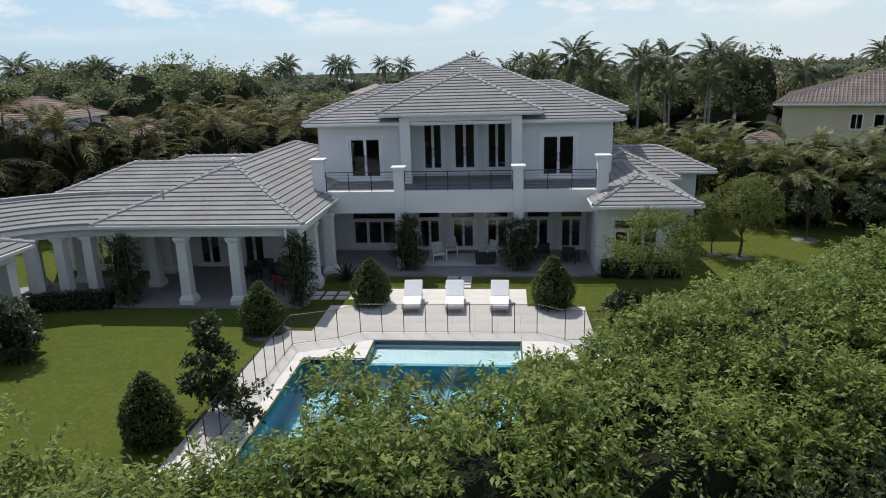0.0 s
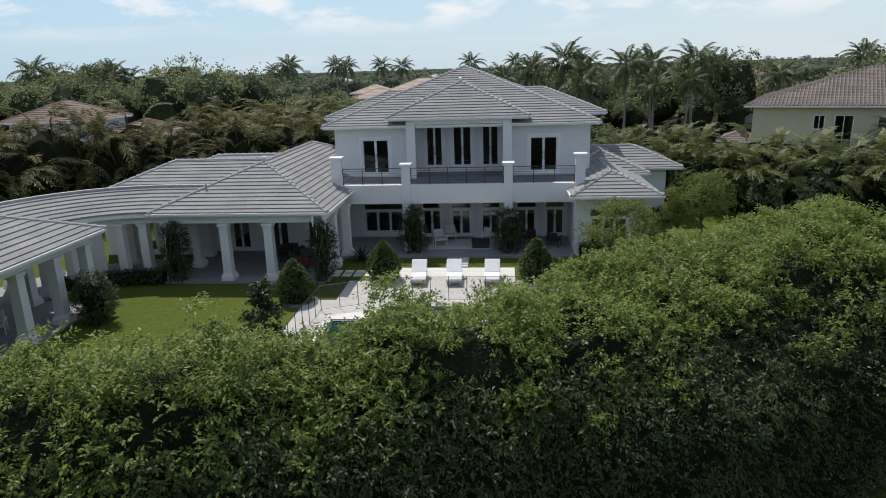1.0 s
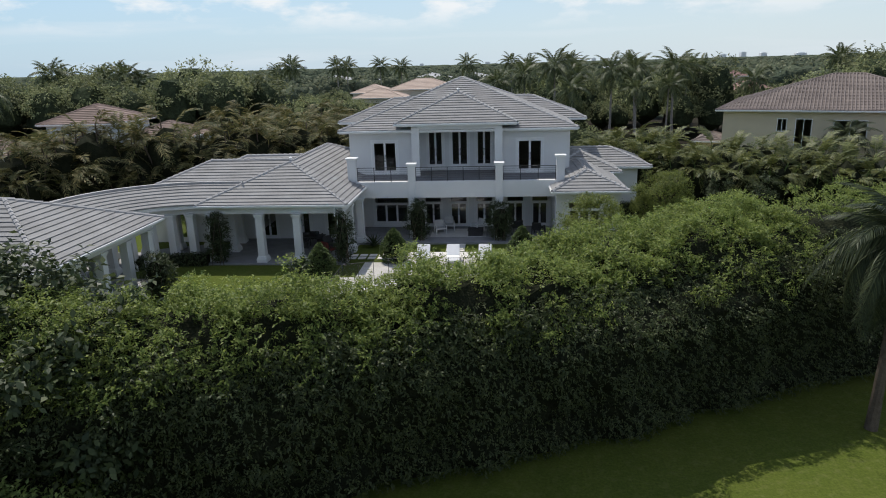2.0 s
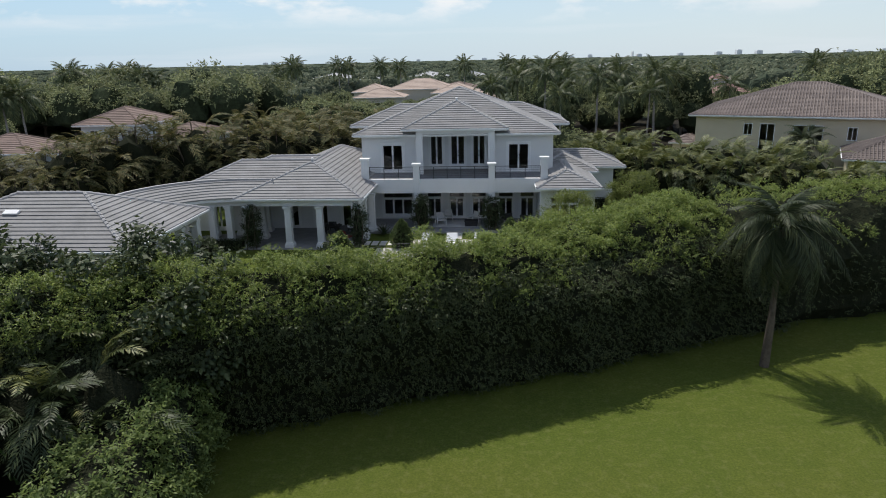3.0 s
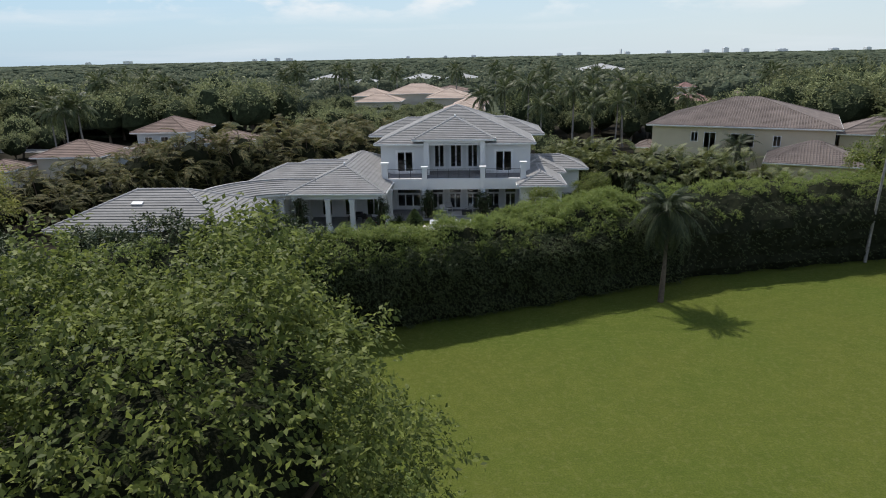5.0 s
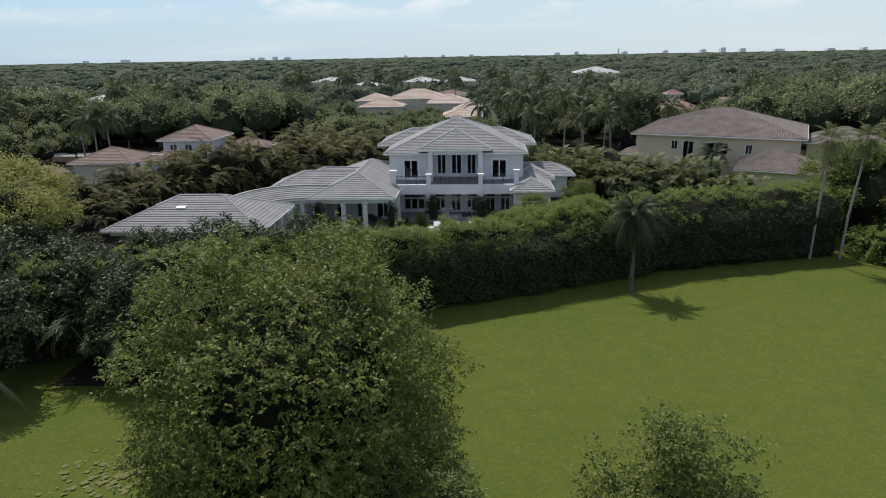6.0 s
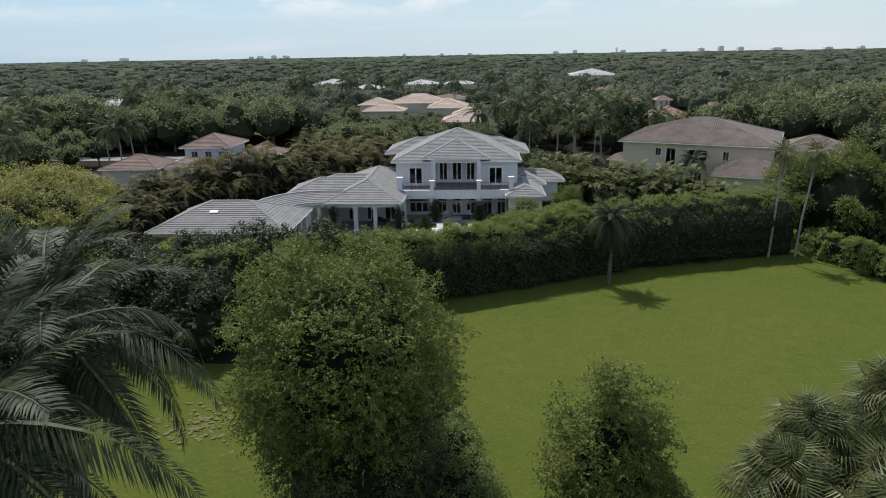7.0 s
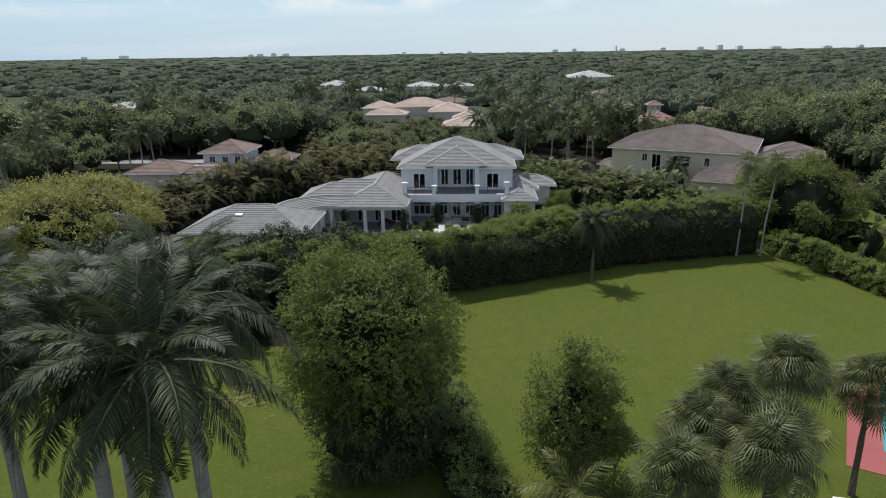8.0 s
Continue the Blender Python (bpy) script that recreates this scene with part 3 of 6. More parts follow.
for x, y in ((-16.7, 26.2), (-13.55, 26.0), (-11.2, 26.0), (-8.5, 26.2), (-8.5, 28.6), (-16.3, 28.4), (-8.2, 30.5), (-16.7, 30.6)):
    column(x, y)

# curved link roof
CX, CY = -17.4, 21.45


def arc_strip(r0, r1, z0, z1, h0, h1, a0, a1, seg=26):
    bm = bmesh.new()
    rows = []
    for i in range(seg + 1):
        a = a0 + (a1 - a0) * i / seg
        c, s = math.cos(a), math.sin(a)
        run = max(0.0, math.pi / 2 - a) * 6
        c, s = (0.0, 1.0) if run else (c, s)
        rows.append([bm.verts.new((CX + run + r * c, CY + r * s, z)) for r, z in ((r0, z0 - 0.02), (r0, z0 + h0), (r1, z1 + h1), (r1, z1 - 0.02))])
    for p, q in zip(rows, rows[1:]):
        for k in range(4):
            bm.faces.new((p[k], q[k], q[(k + 1) % 4], p[(k + 1) % 4]))
    bm.faces.new(rows[0])
    bm.faces.new(rows[-1][::-1])
    return bm


A0, A1 = math.pi / 2 - 0.4, radians(186)
link_roof = part("roof", arc_strip(4.33, 4.38, 3.56, 3.56, 0.20, 0.20, A0, A1), TRIM, house, "curved roof of overlapping grey tiles over the link")
n_course = 7
for i in range(n_course):
    for sgn in (1, -1):
        ra, rb = (4.28 + i * 2.35 / n_course, 4.28 + (i + 1.06) * 2.35 / n_course) if sgn == 1 else (8.98 - i * 2.35 / n_course, 8.98 - (i + 1.06) * 2.35 / n_course)
        za, zb = 3.78 + i * 0.98 / n_course, 3.78 + (i + 1.06) * 0.98 / n_course
        part("tile_course", arc_strip(ra, rb, za, zb, 0.07, 0.012, A0, A1), TILE, link_roof)
part("ridge_capping", arc_strip(6.5, 6.76, 4.76, 4.76, 0.10, 0.10, A0, A1), RIDGE, link_roof)
part("link_beam", arc_strip(4.75, 5.05, 3.17, 3.17, 0.40, 0.40, A0, A1), STUCCO, house)
part("link_ceiling", arc_strip(5.05, 8.5, 3.50, 3.50, 0.04, 0.04, A0, A1), STUCCO, house)
part("link_floor", arc_strip(4.6, 8.7, 0.02, 0.02, 0.09, 0.09, A0, A1), FLOOR_STONE, house)
for deg in (98, 112, 126, 141, 156, 171):
    for r in (4.9, 8.2):
        column(CX + r * math.cos(radians(deg)), CY + r * math.sin(radians(deg)), 3.17)

# pavilion at the end of the link
pavilion = thing("pavilion", (-25.3, 17.6, 0), "open white garden pavilion with grey tiled hipped roof", "pavilion")
hip_roof(pavilion, -32.6, -18.0, 12.4, 22.8, 3.72, faces="fblr")
boxes("beam", STUCCO, pavilion, [(-32.1, -18.5, 12.9, 13.25, 3.15, 3.52), (-18.85, -18.5, 13.25, 22.3, 3.15, 3.52)], 0.01)
boxes("ceiling_board", STUCCO, pavilion, [(-32.1, -18.85, 13.25, 22.3, 3.46, 3.5)])
boxes("floor_slab", FLOOR_STONE, pavilion, [(-32.2, -18.3, 12.7, 22.5, 0.0, 0.12)], 0.01)
wall("wall", pavilion, STUCCO, "x", 22.0, 0.3, -32.1, -24.0, 0.0, 3.46)
wall("wall", pavilion, STUCCO, "y", -28.0, 0.3, 13.3, 22.0, 0.0, 3.46)
house_keep = house
house = pavilion
for x, y in ((-18.7, 13.1), (-18.7, 15.3), (-18.7, 17.5), (-18.7, 19.8), (-18.7, 22.0), (-21.5, 13.1), (-24.5, 13.1), (-21.8, 22.0)):
    column(x, y)
house = house_keep

# ---- pool, deck ----
deck = tagged(new("pool_deck"), "pale limestone pool deck", "deck", kind="structure")
pool = thing("swimming_pool", ((POOL[0] + POOL[1]) / 2, 17, 0), "rectangular swimming pool with clear blue water and a shallow shelf", "swimming pool")
px0, px1, py0, py1 = POOL
sx0, sx1, sy0, sy1 = SHELF
boxes("basin", POOL_TILE, pool, [(px0 - 0.2, px1 + 0.2, py0 - 0.2, py1, -1.9, -1.6), (px0 - 0.2, px0, py0, py1, -1.6, -0.02), (px1, px1 + 0.2, py0, py1, -1.6, -0.02), (px0, px1, py0 - 0.2, py0, -1.6, -0.02), (px0 - 0.2, px1 + 0.2, py1, py1 + 0.2, -1.6, -0.36)], 0, "blue plastered basin")
boxes("shelf", SHELF_TILE, pool, [(sx0 - 0.2, sx1 + 0.2, py1 + 0.2, sy1 + 0.2, -0.7, -0.42), (sx0 - 0.2, sx0, sy0 + 0.2, sy1, -0.42, -0.02), (sx1, sx1 + 0.2, sy0 + 0.2, sy1, -0.42, -0.02), (sx0, sx1, sy1, sy1 + 0.2, -0.42, -0.02)], 0, "pale shallow shelf")
boxes("waterline_tiles", POOL_BAND, pool, [(sx0, sx1, sy1 - 0.012, sy1 - 0.003, -0.2, -0.02), (px0, sx0, py1 - 0.012, py1 - 0.003, -0.25, -0.02), (sx1, px1, py1 - 0.012, py1 - 0.003, -0.25, -0.02)])
WATER = glassy("pool_water", (0.75, 0.93, 0.96), 0.02)
wt = WATER.node_tree
wno, wbu = wt.nodes.new("ShaderNodeTexNoise"), wt.nodes.new("ShaderNodeBump")
wno.inputs["Scale"].default_value, wbu.inputs["Strength"].default_value, wbu.inputs["Distance"].default_value = 2.2, 0.12, 0.04
wt.links.new(wno.outputs["Fac"], wbu.inputs["Height"])
wt.links.new(wbu.outputs["Normal"], wt.nodes["Principled BSDF"].inputs["Normal"])
wt.nodes["Principled BSDF"].inputs["IOR"].default_value = 1.33
bm = bmesh.new()
for a, b, c, d in ((px0, px1, py0, py1), (sx0, sx1, sy0, sy1)):
    bm.faces.new([bm.verts.new(q) for q in ((a, c, -0.11), (b, c, -0.11), (b, d, -0.11), (a, d, -0.11))])
water = part("water", bm, WATER, pool, "clear rippled water")
water.visible_shadow = False

# paving slabs of the deck
slab_mesh = {}


def slab(x0, x1, y0, y1, parent, mat=None, z=0.035, name="slab"):
    key = (round(x1 - x0, 3), round(y1 - y0, 3), mat)
    if key not in slab_mesh:
        bm = bmesh.new()
        w, d = (x1 - x0) / 2, (y1 - y0) / 2
        add_box(bm, -w, w, -d, d, -z, 0)
        m = bpy.data.meshes.new(name)
        bmesh.ops.recalc_face_normals(bm, faces=bm.faces[:])
        bm.to_mesh(m)
        bm.free()
        m.materials.append(mat or DECK)
        slab_mesh[key] = m
    ob = new(name, slab_mesh[key])
    ob.location = ((x0 + x1) / 2, (y0 + y1) / 2, z)
    ob.parent = parent
    return ob


def pave(x0, x1, y0, y1, nx, ny):
    g = 0.0025
    for i in range(nx):
        for j in range(ny):
            a, b = x0 + (x1 - x0) * i / nx, x0 + (x1 - x0) * (i + 1) / nx
            c, d = y0 + (y1 - y0) * j / ny, y0 + (y1 - y0) * (j + 1) / ny
            slab(a + g, b - g, c + g, d - g, deck)


pave(-4.83, 1.5, 25.93, 28.2, 7, 3)
pave(-7.1, 3.9, 23.0, 25.93, 12, 3)
pave(-8.5, -6.7, 13.0, 23.0, 2, 11)
pave(-6.7, -4.45, 20.53, 23.0, 3, 3)
pave(-4.45, 1.15, 22.18, 23.0, 6, 1)
pave(1.15, 4.2, 20.53, 23.0, 3, 3)
pave(2.95, 4.2, 13.0, 20.53, 1, 8)

# stepping stones
stones = tagged(new("stepping_stones"), "square pale stepping stones set in the lawn", "stepping stones", kind="structure")
for i in range(2):
    for j in range(4):
        slab(-2.28 + i * 0.66, -1.72 + i * 0.66, 28.42 + j * 0.48, 28.80 + j * 0.48, stones, name="stepping_stone")
for i in range(4):
    for j in range(2):
        slab(-8.35 + i * 0.62, -7.87 + i * 0.62, 26.72 + j * 0.62, 27.18 + j * 0.62, stones, name="stepping_stone")

# ---- hedges ----
HEDGE_LINE = [(-30, -7.6), (-17, -2.2), (-8.5, 0.75), (-2.7, 3.2), (5.3, 6.6), (11.6, 9.8), (18.2, 12.6), (25, 14.6), (33.5, 17.0)]
SIDE_LINE = [(34.6, 17.6), (37.2, 12.4), (40.2, 2.4), (43.5, -9.0)]


def along_line(line, s):
    p = np.array(line, float)
    seg = np.linalg.norm(np.diff(p, axis=0), axis=1)
    cum = np.concatenate([[0], np.cumsum(seg)])
    x, y = np.interp(s, cum, p[:, 0]), np.interp(s, cum, p[:, 1])
    e = 0.5
    tx = np.interp(s + e, cum, p[:, 0]) - np.interp(s - e, cum, p[:, 0])
    ty = np.interp(s + e, cum, p[:, 1]) - np.interp(s - e, cum, p[:, 1])
    t = unit(np.stack([tx, ty], 1))
    return np.stack([x, y], 1), t, cum[-1]


def hedge_surface(line, s, q, height, thick, bulge, inset=0.0, seed=0.0):
    """Points on a clipped but uneven hedge: s along it, q from 0 (front foot) over the top to 1 (back foot)."""
    c, t, _ = along_line(line, s)
    n = np.stack([t[:, 1], -t[:, 0]], 1)
    if isinstance(thick, tuple):
        thick = np.interp(c[:, 0], (-2, 2, 6), thick)
    if isinstance(height, tuple):
        height = np.interp(c[:, 0], (-9, -3.5, 1.5, 6.5, 11), height)
    h = height - inset
    half = thick / 2 - inset
    around = q * (2 * h + 2 * half)
    off = np.where(around < h, half, np.where(around < h + 2 * half, half - (around - h), -half))
    z = np.where(around < h, around, np.where(around < h + 2 * half, h, 2 * h + 2 * half - around))
    k = np.clip((np.abs(off) / half), 0, 1) ** 4 * np.clip(z / h, 0, 1) ** 7
    off, z = off * (1 - 0.30 * k), z * (1 - 0.13 * k)
    if np.max(height) > 5:
        # the sunny front shoulder is grown out to a slope
        lean = np.clip((z / h - 0.68) / 0.32, 0, 1) ** 1.5
        off = np.where(off > -0.2 * half, off - lean * (off + 0.2 * half) * 0.30, off)
        off = off + np.where(off > 0, 0.6 * np.sin(math.pi * 0.85 * np.clip(z / h, 0, 1)), 0)
    outw = np.where(around < h, 1.0, np.where(around < h + 2 * half, 0.0, -1.0))
    up = np.where((around >= h) & (around < h + 2 * half), 1.0, 0.12)
    centre = c - n * (thick / 2 if np.isscalar(thick) else (thick / 2)[:, None])
    p = np.stack([centre[:, 0] + n[:, 0] * off, centre[:, 1] + n[:, 1] * off, z], 1)
    d = unit(np.stack([n[:, 0] * outw, n[:, 1] * outw, up], 1))
    p = p + d * (bulge * (0.5 * lumps(p, 1.0, seed) + 0.5 * lumps(p, 2.3, seed + 3)))[:, None]
    p[:, 2] = np.maximum(p[:, 2], 0.02)
    return p, d


def hedge(name, line, height, thick, count, label, leaf_mat, size=0.15, bulge=0.40, reach=0.5, seed=1, qmax=0.75, leaves=7, group=""):
    rng = np.random.default_rng(seed)
    total = along_line(line, np.array([0.0]))[2]
    ob = thing(name, (line[0][0], line[0][1], 0), label, "hedge", group)
    ns, nq = int(total / 0.6) + 2, 26
    tall = np.max(height)
    s, q = np.meshgrid(np.linspace(0, total, ns), np.linspace(0, 1, nq), indexing="ij")
    p, _ = hedge_surface(line, s.ravel(), q.ravel(), height, thick, bulge, min(0.24, tall * 0.15), seed)
    bm = bmesh.new()
    v = [bm.verts.new(c) for c in p]
    for i in range(ns - 1):
        for j in range(nq - 1):
            bm.faces.new((v[i * nq + j], v[(i + 1) * nq + j], v[(i + 1) * nq + j + 1], v[i * nq + j + 1]))
    for i in (0, ns - 1):
        bm.faces.new([v[i * nq + j] for j in range(nq)])
    part("branch_core", bm, HEDGE_CORE, ob, "solid core coloured dark for shade inside the hedge")
    if tall > 2:
        # growth in rounded tufts with dark gaps between them, denser along the sunny top
        tufts = int(count / (30 if tall > 5 else 17))
        s, q = rng.uniform(0, total, tufts), rng.uniform(0, qmax, tufts)
        if tall > 5:
            q = np.where(rng.uniform(0, 1, tufts) < 0.62, rng.uniform(0.31, 0.66, tufts), rng.uniform(0.25, qmax, tufts))
            s = np.where(rng.uniform(0, 1, tufts) < 0.6, rng.uniform(0.24, 0.68, tufts) * total, s)
        c, cd = hedge_surface(line, s, q, height, thick, bulge, 0.25, seed)
        c[:, 2] += np.where(cd[:, 2] > 0.5, np.clip(lumps(c, 2.7, seed + 9), 0, 1) ** 2 * 0.5 - 0.05, 0)
        if tall > 5:
            c += cd * rng.uniform(-0.22, 0.22, tufts)[:, None]
        k = rng.integers(0, tufts, count)
        o = unit(rng.normal(size=(count, 3)) + cd[k] * 0.9 + np.array((0, 0, 0.5)))
        girth = rng.uniform(0.26, 0.60, tufts) if tall > 5 else rng.uniform(0.25, 0.48, tufts)
        p = c[k] + o * (girth[k] * rng.uniform(0.72, 1.05, count))[:, None]
        d = unit(o + cd[k] * 0.3)
        p[:, 2] = np.maximum(p[:, 2], 0.1)
    else:
        s, q = rng.uniform(0, total, count), rng.uniform(0, qmax, count)
        p, d = hedge_surface(line, s, q, height, thick, bulge, tall * 0.05, seed)
        p = p - d * rng.uniform(0, 0.1, count)[:, None]
    if tall > 5:
        # tufts low on the face take the leaf colour darkened for shade
        in_shade = (cd[k][:, 2] < 0.5) & (c[k][:, 2] < rng.uniform(3.9, 5.2, tufts)[k])
        # dark leaves, coloured for shade, cover the face evenly from the foot up
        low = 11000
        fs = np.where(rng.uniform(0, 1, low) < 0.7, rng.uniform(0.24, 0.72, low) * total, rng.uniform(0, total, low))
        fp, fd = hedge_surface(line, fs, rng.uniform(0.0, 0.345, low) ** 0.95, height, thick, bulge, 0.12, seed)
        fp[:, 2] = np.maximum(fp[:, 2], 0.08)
        link("face_foliage", quad_mesh("face_foliage", sprigs(rng, fp, fd, 6, reach, size, 0.7, 0.24)), SHADE_LEAF, ob, "leaves coloured dark for shade all down the hedge face")
        tagged(link("old_foliage", quad_mesh("old_foliage", sprigs(rng, p[in_shade], d[in_shade], leaves, reach, size, 0.5, 0.22)), SHADE_LEAF, ob, "leaf tufts coloured dark for shade on the hedge face"), kind="stuff")
        p, d = p[~in_shade], d[~in_shade]
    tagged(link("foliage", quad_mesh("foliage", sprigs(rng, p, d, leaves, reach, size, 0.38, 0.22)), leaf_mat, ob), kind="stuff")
    return ob


hedge("hedge", HEDGE_LINE, (6.0, 5.72, 5.62, 5.5, 6.1), (3.1, 3.7, 6.0), 39000, "tall dense clipped green ficus hedge beside the lawn", HEDGE_LEAF, 0.10, 0.5, 0.26, qmax=0.68, leaves=7)
hedge("hedge", SIDE_LINE, 2.3, 2.2, 5000, "low bushy green hedge along the lawn's edge", HEDGE_LEAF, 0.2, 0.35, 0.45, 2)


# ---- broadleaved trees and shrubs ----
def crown_sprigs(rng, n, radius, centre, clumps, clump_r, leaves, reach, size, droop=0.4, low=-0.55, inner=0.72):
    """Leaves in uneven clumps over an ellipsoid, with gaps between them."""
    d = unit(rng.normal(size=(clumps * 3, 3)))
    if clumps > 200:
        # a large crown is covered all round, with small uneven gaps
        i = np.arange(clumps) + 0.5
        z, a = 1 - (1 - low) * i / clumps, i * 2.39996
        r = np.sqrt(np.maximum(0, 1 - z * z))
        d = unit(np.stack([r * np.cos(a), r * np.sin(a), z], 1) + rng.normal(scale=0.07, size=(clumps, 3)))
    d = d[d[:, 2] > low - 0.1][:clumps] if clumps > 200 else d[d[:, 2] > low][:clumps]
    c = np.array(centre) + d * np.array(radius) * rng.uniform(inner, 1.0, size=(len(d), 1))
    k = rng.integers(0, len(d), n)
    o = unit(rng.normal(size=(n, 3)))
    o[:, 2] = np.where(o[:, 2] < -0.3, -o[:, 2], o[:, 2])
    p = c[k] + o * clump_r * rng.uniform(0.35, 1.0, size=(n, 1)) * rng.uniform(0.7, 1.3, size=len(d))[k][:, None]
    return sprigs(rng, p, unit(o * 0.6 + d[k] * 0.6), leaves, reach, size, droop)


def core_blob(radius, centre, seed, k=0.74, sub=3):
    bm = bmesh.new()
    bmesh.ops.create_icosphere(bm, subdivisions=sub, radius=1.0)
    p = np.array([v.co[:] for v in bm.verts])
    f = k * (1 + 0.16 * lumps(p, 2.3, seed) + 0.14 * lumps(p, 5.1, seed + 2))
    for v, a in zip(bm.verts, f):
        v.co = (v.co.x * radius[0] * a + centre[0], v.co.y * radius[1] * a + centre[1], v.co.z * radius[2] * a + centre[2])
    return bm


def tree(name, label, height, radius, crown_low, sprig_n, leaf_mat, size=0.16, reach=0.5, clumps=40, clump_r=0.9, trunk_r=0.18, leaves=6, seed=1, group="", core=True, core_mat=None, core_k=0.74, category="tree", limbs=6, inner=0.72, low=-0.55, droop=0.4):
    """A broadleaved tree at the origin: tapered trunk with limbs, a core coloured dark for inner shade and a crown of
    leaf clumps.
    """
    rng = np.random.default_rng(seed)
    root = thing(name, (0, 0, 0), label, category, group)
    cz, rz = (height + crown_low) / 2, (height - crown_low) / 2
    bm = bmesh.new()
    fork = max(crown_low, 0.25 * height) if crown_low > 0.4 else 0.3 * height
    bend = [(0, 0, 0), (0.05 * radius, 0.02 * radius, fork * 0.5), (0.03, 0.04, fork), (0.0, 0.0, cz)]
    add_path_tube(bm, bend, [trunk_r * 1.25, trunk_r, trunk_r * 0.8, trunk_r * 0.4])
    for i in range(limbs):
        a = math.tau * (i + rng.uniform(-0.3, 0.3)) / limbs
        r, z = radius * rng.uniform(0.5, 0.8), cz + rz * rng.uniform(-0.3, 0.6)
        add_path_tube(bm, [(0.02, 0.02, fork * rng.uniform(0.75, 1.0)), (r * 0.4 * math.cos(a), r * 0.4 * math.sin(a), (fork + z) / 2 + 0.2), (r * math.cos(a), r * math.sin(a), z)], [trunk_r * 0.5, trunk_r * 0.33, trunk_r * 0.1], 5)
    part("trunk", bm, BARK, root, "bark-covered trunk with limbs")
    rad = (radius, radius, rz)
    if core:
        part("crown_inside", core_blob(rad, (0, 0, cz), seed, core_k, 3 if sprig_n > 1000 else 2), core_mat or HEDGE_CORE, root, "solid core coloured dark for shade inside the crown")
    q = crown_sprigs(rng, sprig_n, rad, (0, 0, cz), clumps, clump_r, leaves, reach, size, droop, low, inner)
    q[..., 2] = np.maximum(q[..., 2], 0.05)
    tagged(link("crown", quad_mesh("crown", q), leaf_mat, root, "uneven crown of leaf clumps"), kind="stuff")
    return root


def place(ob, x, y, z=0.0, turn=0.0, s=1.0):
    ob.matrix_basis = pose(x, y, z, 0, 0, turn) @ Matrix.Scale(s, 4)
    return ob


def again(ob, x, y, z=0.0, turn=0.0, s=1.0, sz=None):
    keep = ob.scale.copy()
    ob.scale = (1, 1, 1)
    new_one = copy_thing(ob, pose(x, y, z, 0, 0, turn) @ Matrix.Diagonal((s, s, sz or s, 1)))
    ob.scale = keep
    return new_one


# the big tree and its neighbours on the near lawn
big = tree("ficus_tree", "large dense dark green tree trailing vines on the lawn", 13.4, 5.0, 2.6, 12800, FICUS_LEAF, 0.135, 0.42, 230, 0.85, 0.45, 7, 11, limbs=9, inner=0.66, core_k=0.62, low=-0.95)
rng = np.random.default_rng(111)
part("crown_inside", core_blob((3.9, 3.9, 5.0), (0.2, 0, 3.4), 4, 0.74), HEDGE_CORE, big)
q = crown_sprigs(rng, 5600, (3.7, 3.7, 4.6), (0.2, 0, 3.5), 160, 0.8, 6, 0.5, 0.125, 0.9, -1.0, 0.8)
q[..., 2] = np.maximum(q[..., 2], 0.03)
# shade on the lower crown is put in by the vines' dark leaf colour
tagged(link("trailing_vines", quad_mesh("trailing_vines", q), SHADE_LEAF, big, "curtain of trailing leafy vines"), kind="stuff")
place(big, -4.6, -24.5)
place(tree("black_olive_tree", "medium rounded grey-green tree on the lawn", 9.0, 2.5, 0.2, 6800, FICUS_LEAF, 0.13, 0.4, 190, 0.62, 0.16, 6, 12, core_k=0.5, inner=0.55, low=-0.98), 6.5, -26.9)
place(tree("sapling", "small leafy green sapling beside the lawn tree", 3.6, 1.2, -0.1, 1100, SHRUB_LEAF, 0.13, 0.35, 22, 0.4, 0.05, 6, 13, core=False, low=-0.9), 8.9, -26.2)
hedge("shrub_bank", [(-7.2, -13.5), (-7.4, -8.0), (-8.6, 0.4)], 3.0, 3.0, 3900, "bank of light green rounded shrubs beside the tall hedge", SHRUB_LEAF, 0.15, 0.5, 0.5, 5)
hedge("shrub_bank", [(3.6, -30.5), (2.2, -25.0), (0.2, -18.0), (-3.0, -13.0)], 2.6, 3.0, 3700, "vine-covered bank of shrubs at the tree's foot", SHRUB_LEAF, 0.15, 0.6, 0.5, 6)
dark_tree = place(tree("dark_tree", "dense dark green tree beside the tall hedge", 8.2, 3.6, 0.2, 1200, DARK_LEAF, 0.30, 0.6, 42, 0.95, 0.2, 5, 14, group="trees beside the hedge"), -20.5, 0.5, 0, 0, 0.78)
for x, y, s, r in ((-15.0, 1.2, 0.82, 40), (-26.5, -1.0, 0.80, 120), (-25.0, 6.5, 0.66, 200), (-31.5, -3.5, 0.95, 250), (-19.5, -6.5, 0.72, 80), (-27.0, -9.5, 0.85, 10), (-33.0, 4.0, 0.8, 170), (-23.0, -4.5, 0.8, 100), (-10.2, 2.0, 0.80, 60), (-12.6, 3.0, 0.84, 300), (-17.5, 1.6, 0.86, 20)):
    again(dark_tree, x, y, 0, r, s)
lime_tree = place(tree("poinciana_tree", "broad yellow-green feathery tree", 10.4, 8.2, 3.2, 7200, LIME_LEAF, 0.24, 0.7, 110, 1.35, 0.3, 5, 15, core_k=0.66, inner=0.8), -40.5, 6.0)
place(tree("round_tree", "large rounded dark green tree behind the hedge", 9.6, 7.0, -1.2, 7000, FICUS_LEAF, 0.24, 0.7, 70, 1.3, 0.35, 5, 16), 40.6, 23.5)
